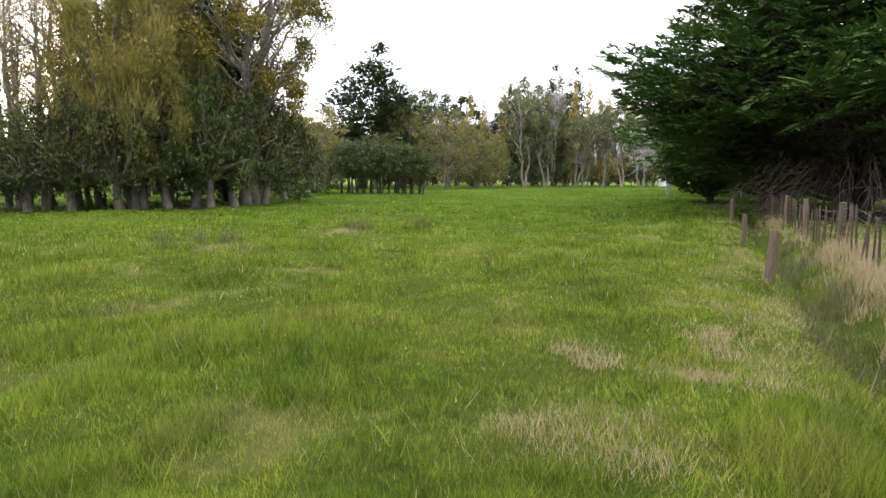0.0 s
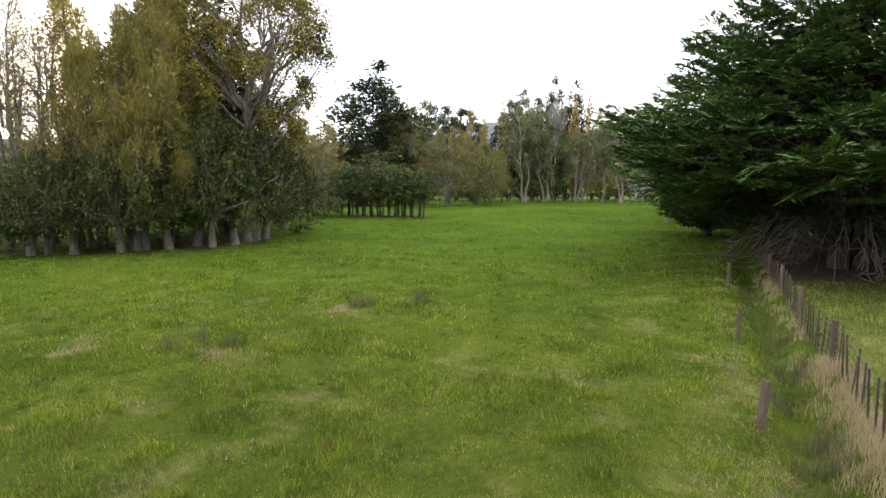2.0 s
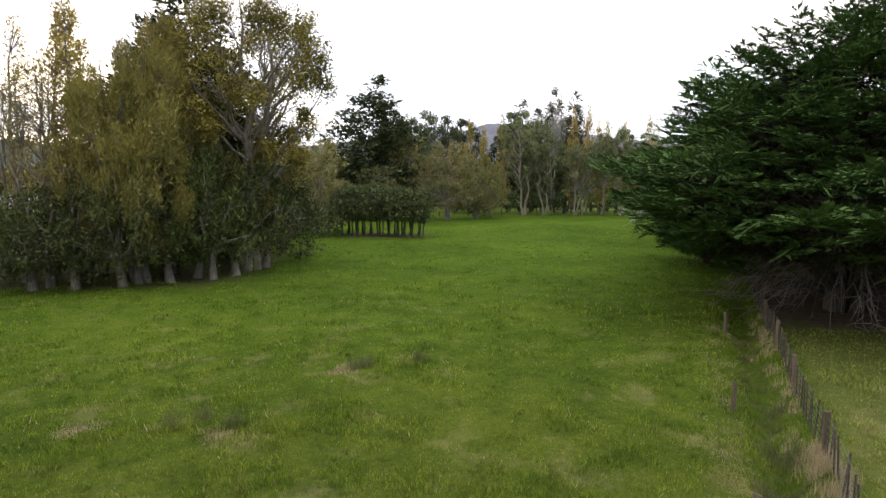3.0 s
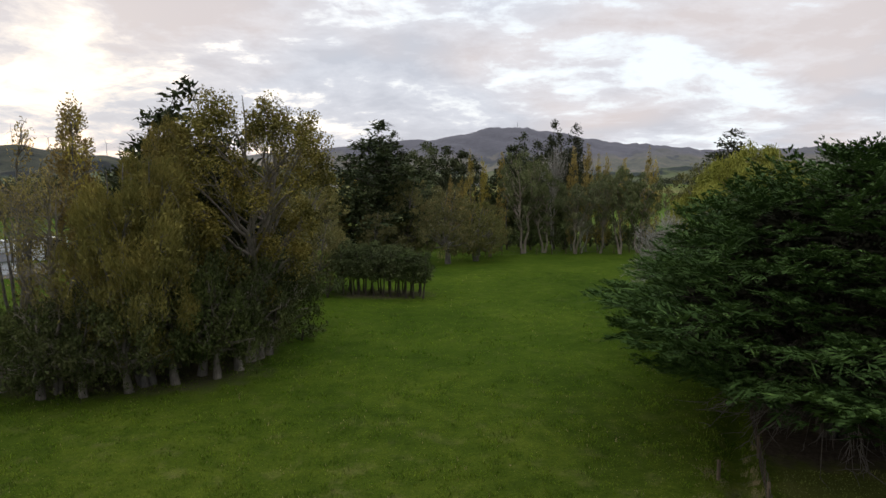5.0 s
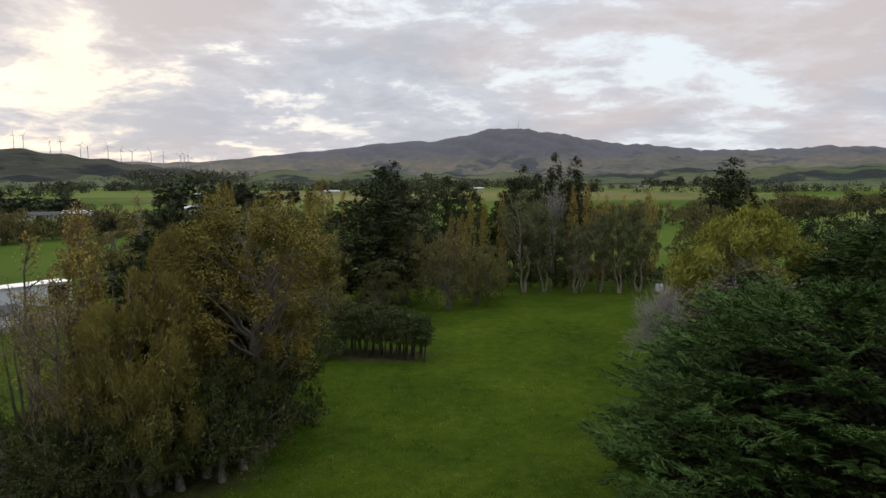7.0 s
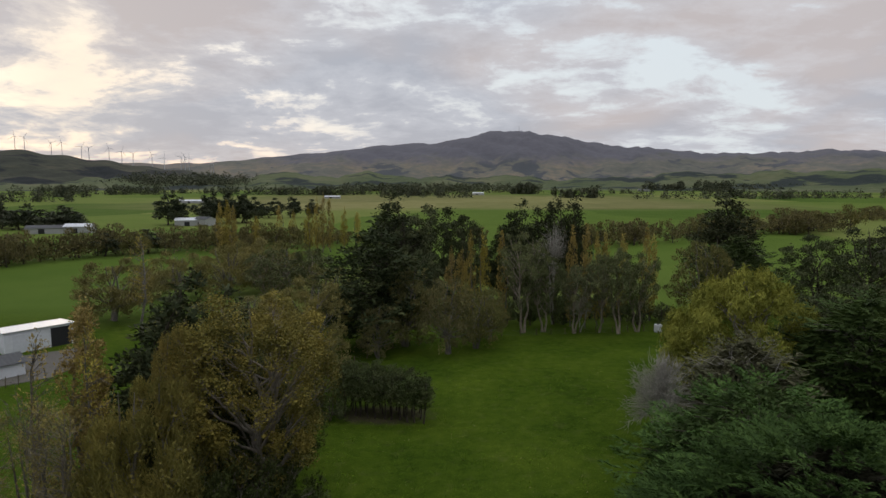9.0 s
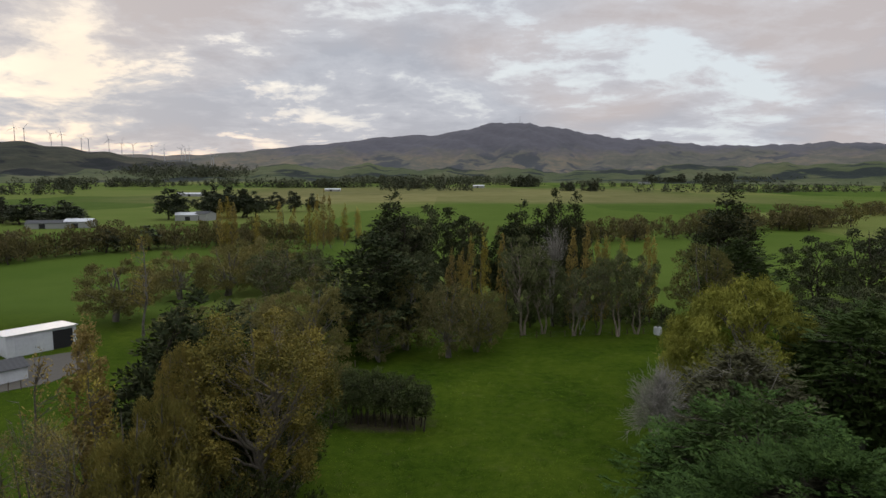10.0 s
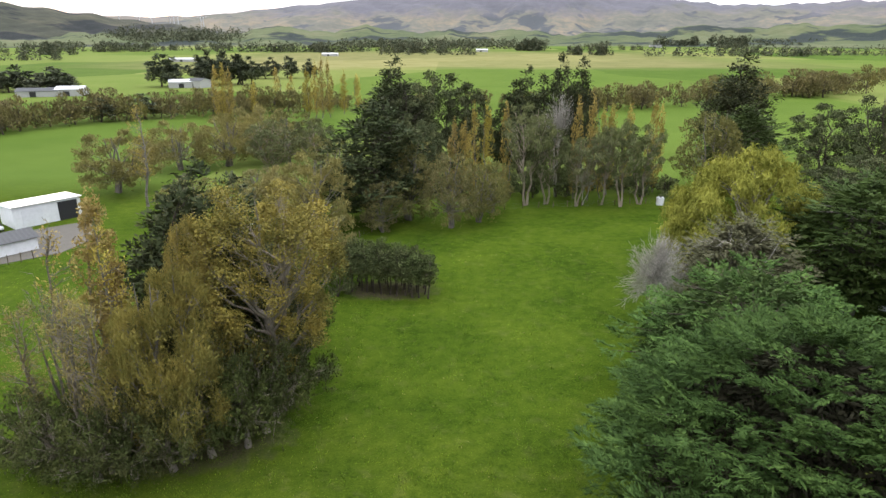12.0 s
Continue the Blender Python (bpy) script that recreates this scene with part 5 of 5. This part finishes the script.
def rail_fence(a, b, label):
    ob = new("rail_fence", None)
    a, b = Vector((*a, 0)), Vector((*b, 0))
    n = int((b - a).length / 2.4)
    ang = math.degrees(math.atan2(b.y - a.y, b.x - a.x))
    for i in range(n + 1):
        p = a + (b - a) * (i / n)
        part("post", box((0.12, 0.12, 1.5), (0, 0, 0.55), 0.01, Matrix.Translation((p.x, p.y, gz(p.x, p.y))) @ pose(0, 0, 0, 0, 0, ang)), MAT["white"], ob)
    mid = (a + b) / 2
    for k in range(3):
        part("rail", box(((b - a).length, 0.04, 0.12), (0, -0.08, 0.35 + 0.4 * k), 0.008, Matrix.Translation((mid.x, mid.y, gz(mid.x, mid.y))) @ pose(0, 0, 0, 0, 0, ang)), MAT["white"], ob)
    tagged(ob, label, "fence")


rail_fence((-41.0, 93.0), (-26.0, 106.0), "white painted post and rail fence")


def water_tank(x, y):
    ob = new("water_tank", None)
    ob.matrix_world = pose(x, y, gz(x, y))
    bm = bmesh.new()
    bmesh.ops.create_cone(bm, cap_ends=True, segments=24, radius1=0.75, radius2=0.75, depth=1.5, matrix=Matrix.Translation((0, 0, 0.75)))
    bmesh.ops.bevel(bm, geom=[e for e in bm.edges if abs(e.verts[0].co.z - e.verts[1].co.z) < 0.01], offset=0.1, segments=2, affect="EDGES")
    tank = part("tank", bm, MAT["white"], ob)
    bm = bmesh.new()
    bmesh.ops.create_cone(bm, cap_ends=True, segments=16, radius1=0.25, radius2=0.22, depth=0.12, matrix=Matrix.Translation((0, 0, 1.55)))
    part("lid", bm, MAT["grey_roof"], tank)
    tagged(ob, "small white plastic water tank beside a willow", "tank")


water_tank(40.8, 118.0)


def trailer(x, y, turn):
    ob = new("farm_trailer", None)
    ob.matrix_world = pose(x, y, gz(x, y), 0, 0, turn)
    part("deck", box((3.6, 1.7, 0.12), (0, 0, 0.65), 0.02), MAT["grey_roof"], ob)
    for e in (-1.75, 1.75):
        part("rail", box((0.06, 1.7, 0.06), (e, 0, 1.5), 0.01), MAT["wire"], ob)
        for f in (-0.8, 0.8):
            part("stake", box((0.06, 0.06, 0.9), (e, f, 1.1), 0.01), MAT["wire"], ob)
    for f in (-0.9, 0.9):
        bm = bmesh.new()
        bmesh.ops.create_cone(bm, cap_ends=True, segments=20, radius1=0.32, radius2=0.32, depth=0.2, matrix=pose(0, f, 0.32, 90, 0, 0))
        part("wheel", bm, MAT["dark"], ob)
    part("drawbar", box((1.5, 0.08, 0.08), (-2.5, 0, 0.55), 0.01), MAT["wire"], ob)
    tagged(ob, "old grey flat-deck trailer under the cypresses", "trailer")


trailer(45.0, 70.5, 15)
for x, y, sx in [(48.5, 70.2, 1.2), (52.0, 69.5, 1.6)]:
    ob = new("crate", None)
    ob.matrix_world = pose(x, y, gz(x, y), 0, 0, 20)
    part("box", box((sx, 1.0, 1.0), (0, 0, 0.5), 0.03), MAT["white"], ob)
    part("lid", box((sx + 0.08, 1.08, 0.07), (0, 0, 1.04), 0.02), MAT["grey_roof"], ob)
    tagged(ob, "pale painted crate under the cypresses", "crate")


# ---- dead wood ----
def dead_bush(x, y, h, r, seed, label, called="dead_bush", twigs=150, stem=0.0, steep=(0.15, 1.45), mat="dead_wood", fan=5):
    """Bare wood: a stem as high as stem, and branches from it into a crown h high and r in radius."""
    rng = np.random.default_rng(seed)
    main, fine = [], []
    top = np.array([0, 0, stem])
    if stem:
        for k in range(3):
            u = np.linspace(0, 1, 7)[:, None]
            e = top + rng.normal(size=3) * [0.25 * r, 0.25 * r, 0] + [0, 0, 0.45 * h]
            p = e * u + rng.normal(size=(7, 3)) * [0.06 * r, 0.06 * r, 0] * np.sin(u * np.pi)
            p[0, 2] = -0.3
            main.append((p, np.linspace(0.02 * (stem + h) * 0.6, 0.03, 7)))
    for k in range(twigs):
        a, e = rng.uniform(0, 6.28), rng.uniform(*steep)
        d = np.array([math.cos(a) * math.cos(e), math.sin(a) * math.cos(e), math.sin(e)])
        start = top * rng.uniform(0.75, 1.0) + np.array([0, 0, h * rng.uniform(0, 0.4)]) if stem else top
        end = top + d * [r, r, h] * rng.uniform(0.65, 1.0)
        u = np.linspace(0, 1, 5)[:, None]
        pts = start + (end - start) * u + np.concatenate([np.zeros((1, 3)), rng.normal(size=(4, 3)) * 0.05 * r])
        fine.append((pts, np.linspace(0.045 if k % 6 == 0 else 0.03, 0.012, 5)))
        for _ in range(fan):
            q = pts[rng.integers(2, 5)]
            e2 = q + d * rng.uniform(0.3, 0.9) * r * 0.3 + rng.normal(size=3) * 0.12 * r
            fine.append((np.stack([q, (q + e2) / 2 + rng.normal(size=3) * 0.02 * r, e2]), np.array([0.024, 0.017, 0.01])))
    if not main:
        main, fine = fine[:12], fine[12:]
    ob = new(called, None)
    ob.matrix_world = pose(x, y, gz(x, y))
    child("trunk", mesh_from("trunk", *tubes(main, 6), MAT[mat], True), ob)
    tagged(child("twig_wood", mesh_from("twig_wood", *tubes(fine, 3), MAT[mat]), ob), kind="stuff")
    return tagged(ob, label, "dead tree")


dead_bush(23.4, 66.0, 5.4, 3.6, 1, "leafless pale grey dead bush beside the macrocarpas", twigs=260, stem=4.2, steep=(-0.3, 1.5), fan=8)
dead_bush(21.8, 124.5, 10.0, 3.6, 2, "leafless grey tree among the golden poplars", "bare_tree", 120, 10.5, (0.5, 1.5))
dead_bush(30.5, 64.5, 2.4, 5.6, 3, "grey dead limbs standing in a cypress", "dead_tree", 9, 10.0, (-0.2, 0.8), fan=3)
dead_bush(26.0, 118.0, 5.0, 3.0, 4, "leafless grey tree under the gums", "bare_tree", 70, 3.0, (0.2, 1.4))
dead_bush(-29.5, 43.0, 7.0, 1.8, 6, "thin leafless tree beside the willows", "bare_tree", 14, 8.0, (0.6, 1.5), "bark_grey")
dead_bush(-27.0, 40.8, 6.0, 1.6, 7, "thin leafless tree beside the willows", "bare_tree", 12, 9.0, (0.6, 1.5), "bark_grey")


# ---- far hedges, shelterbelts and poplars ----
rf = np.random.default_rng(55)


def belt(kind_name, a, b, n, h, r, spread, label, group):
    for k in range(n):
        u = (k + rf.uniform(-0.3, 0.3)) / max(1, n - 1)
        x = a[0] + (b[0] - a[0]) * u + rf.normal(0, spread)
        y = a[1] + (b[1] - a[1]) * u + rf.normal(0, spread)
        plant(kind_name, x, y, h * rf.uniform(0.75, 1.2), r * rf.uniform(0.8, 1.2), label, k, group)


belt("far_bush", (-165, 196), (-118, 246), 24, 11.0, 7.0, 5, "brown autumn hedge bush", "hedge beyond the left field")
belt("far_bush", (-118, 252), (-60, 275), 26, 10.0, 6.5, 7, "brown autumn hedge bush", "hedge beyond the left field")
belt("far_bush", (-60, 280), (40, 300), 18, 6.5, 5.0, 5, "brown autumn hedge bush", "hedge across the plain")
belt("far_bush", (50, 270), (150, 318), 24, 11.0, 7.0, 6, "brown autumn hedge bush", "hedge beyond the poplars")
belt("far_bush", (160, 335), (225, 365), 20, 13.0, 9.0, 7, "brown autumn hedge bush", "hedge beyond the right field")
belt("far_bush", (250, 430), (420, 540), 26, 9.0, 8.5, 8, "brown autumn hedge bush", "far hedge beyond the right field")
belt("far_pine", (-172, 405), (-128, 425), 14, 20.0, 6.5, 5, "dark shelterbelt pine on the plain", "pine shelterbelt")
belt("far_pine", (-150, 480), (-100, 490), 9, 14.0, 5.5, 3, "dark shelterbelt pine on the plain", "low pine shelterbelt")
belt("far_pine", (-275, 372), (-205, 360), 12, 14.0, 7.0, 4, "dark macrocarpa in a farm shelterbelt", "farm shelterbelt")
belt("far_pine", (-128, 238), (-118, 242), 2, 10.0, 5.0, 2, "dark tree at the hedge's end", "farm shelterbelt")
belt("far_pine", (150, 215), (185, 250), 5, 12.0, 7.0, 5, "dark conifer beside the far field", "right field conifers")
for x, y, h in [(-88, 247, 20), (-85.5, 248, 21), (-83.0, 247, 19), (-76.7, 256.7, 14), (-76, 290, 17), (-72, 298, 14), (-54, 250, 19), (-51, 249, 21), (-48.5, 250, 23), (-45.5, 252, 22), (-42, 262, 17), (-38.5, 279, 15)]:
    plant("lombardy_poplar", x, y, h, 1.6, "distant golden columnar poplar on the plain", int(x) % 3, "poplars on the plain")


def far_woods(name, label, mat, spots, seed):
    """Distant belts of trees as tufts of foliage: x, y, length, depth, height, count."""
    rng = np.random.default_rng(seed)
    P, H = [], []
    for x, y, wx, wy, h, n in spots:
        m = max(3, int(wx * wy / 260) + int(wx / 14))
        cx, cy = x + rng.uniform(-0.5, 0.5, m) * wx, y + rng.uniform(-0.5, 0.5, m) * wy
        ch = h * rng.uniform(0.55, 1.15, m)
        i = rng.integers(0, m, n)
        u = rng.uniform(0.0, 1, n)
        rad = ch[i] * 0.42 * np.sqrt(np.clip(1 - u ** 2.2, 0.05, 1)) * np.sqrt(rng.uniform(0.3, 1, n))
        a = rng.uniform(0, 6.28, n)
        lift = np.clip(cy[i] - 2020, 0, 400) * 0.16
        P.append(np.stack([cx[i] + rad * np.cos(a), cy[i] + rad * np.sin(a), u * ch[i] * 0.9 + lift], 1))
        H.append(np.full(n, h))
    P, H = np.concatenate(P), np.concatenate(H)
    V, F = leaves(rng, P, rng.normal(size=P.shape) + [0, 0, 0.5], 1.0, 0.55)
    V = (V.reshape(-1, 4, 3) - P[:, None]) * (H * 0.21)[:, None, None] + P[:, None]
    tagged(new(name, mesh_from(name, V.reshape(-1, 3), F, mat)), label, "woods", kind="stuff")


spots = []
for k in range(20):
    y = rf.uniform(900, 1900)
    x = rf.uniform(-0.75, 0.75) * y
    spots.append((x, y, rf.uniform(50, 190), rf.uniform(12, 40), rf.uniform(10, 20), 1100))
for x, y, wx, wy, h in [(-60, 1180, 120, 30, 22), (170, 1350, 50, 30, 26), (760, 1800, 110, 30, 30), (640, 1850, 120, 30, 26), (20, 1500, 420, 40, 22), (420, 1000, 240, 40, 16), (640, 1050, 300, 50, 15), (-300, 1250, 300, 40, 20), (-700, 1250, 300, 40, 18), (-560, 820, 160, 30, 14), (-930, 2100, 330, 240, 30), (-760, 2130, 220, 180, 26), (30, 1750, 300, 60, 24), (-180, 1650, 160, 40, 22), (1000, 1900, 300, 60, 22)]:
    spots.append((x, y, wx, wy, h, 1400 + int(wx * wy / 20)))
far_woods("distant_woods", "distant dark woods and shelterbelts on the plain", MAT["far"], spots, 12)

# ---- wind turbines and the summit mast ----
def turbine(az, r, z, turn, seed):
    x, y = r * math.sin(radians(az)), r * math.cos(radians(az))
    ob = new("wind_turbine", None)
    ob.matrix_world = pose(x, y, z, 0, 0, turn)
    child("tower", mesh_from("tower", *tubes([(np.array([[0, 0, -15.0], [0, 0, 25], [0, 0, 58]]), np.array([1.7, 1.3, 0.9]))], 12), MAT["turbine"], True), ob)
    part("nacelle", box((2.4, 7.0, 2.4), (0, 1.0, 59), 0.6), MAT["turbine"], ob)
    bm = bmesh.new()
    bmesh.ops.create_cone(bm, cap_ends=True, segments=12, radius1=1.7, radius2=0.4, depth=3, matrix=pose(0, -5, 59, 90, 0, 0))
    hub = part("hub", bm, MAT["turbine"], ob)
    for k in range(3):
        a = radians(seed * 37 + 120 * k)
        d = np.array([math.sin(a), 0, math.cos(a)])
        pts = np.array([0, -5, 59]) + d * np.array([[0.0], [8], [20], [30]])
        child("blade", mesh_from("blade", *tubes([(pts, np.array([0.5, 0.75, 0.45, 0.15]))], 6), MAT["turbine"], True), hub)
    tagged(ob, "white three-bladed wind turbine on the ridge", "wind turbine", "wind farm on the left hills")


RIDGE_R = 2100 + 1600 * 0.72
for k, px_az in enumerate([-34.0, -33.4, -31.7, -31.0, -29.7, -29.2, -27.8, -26.9, -26.1, -24.7, -23.8, -22.5, -22.2, -21.9, -20.2, -20.0]):
    zc = float(left_crest(np.array(px_az)))
    turbine(px_az, RIDGE_R, zc * 0.96, px_az * -1 + RNG.uniform(-25, 25), k)


def mast():
    ob = new("summit_mast", None)
    r, az = 3000 + 1850 * 0.72, 6.6
    ob.matrix_world = pose(r * math.sin(radians(az)), r * math.cos(radians(az)), float(far_crest(np.array(az))) * 0.97)
    child("pole", mesh_from("pole", *tubes([(np.array([[0, 0, -10.0], [0, 0, 25], [0, 0, 45]]), np.array([2.2, 1.4, 0.6]))], 6), MAT["turbine"], True), ob)
    part("hut", box((14, 10, 7), (16, 0, 1), 0.3), MAT["turbine"], ob)
    tagged(ob, "thin radio mast with hut on the summit", "mast")


mast()
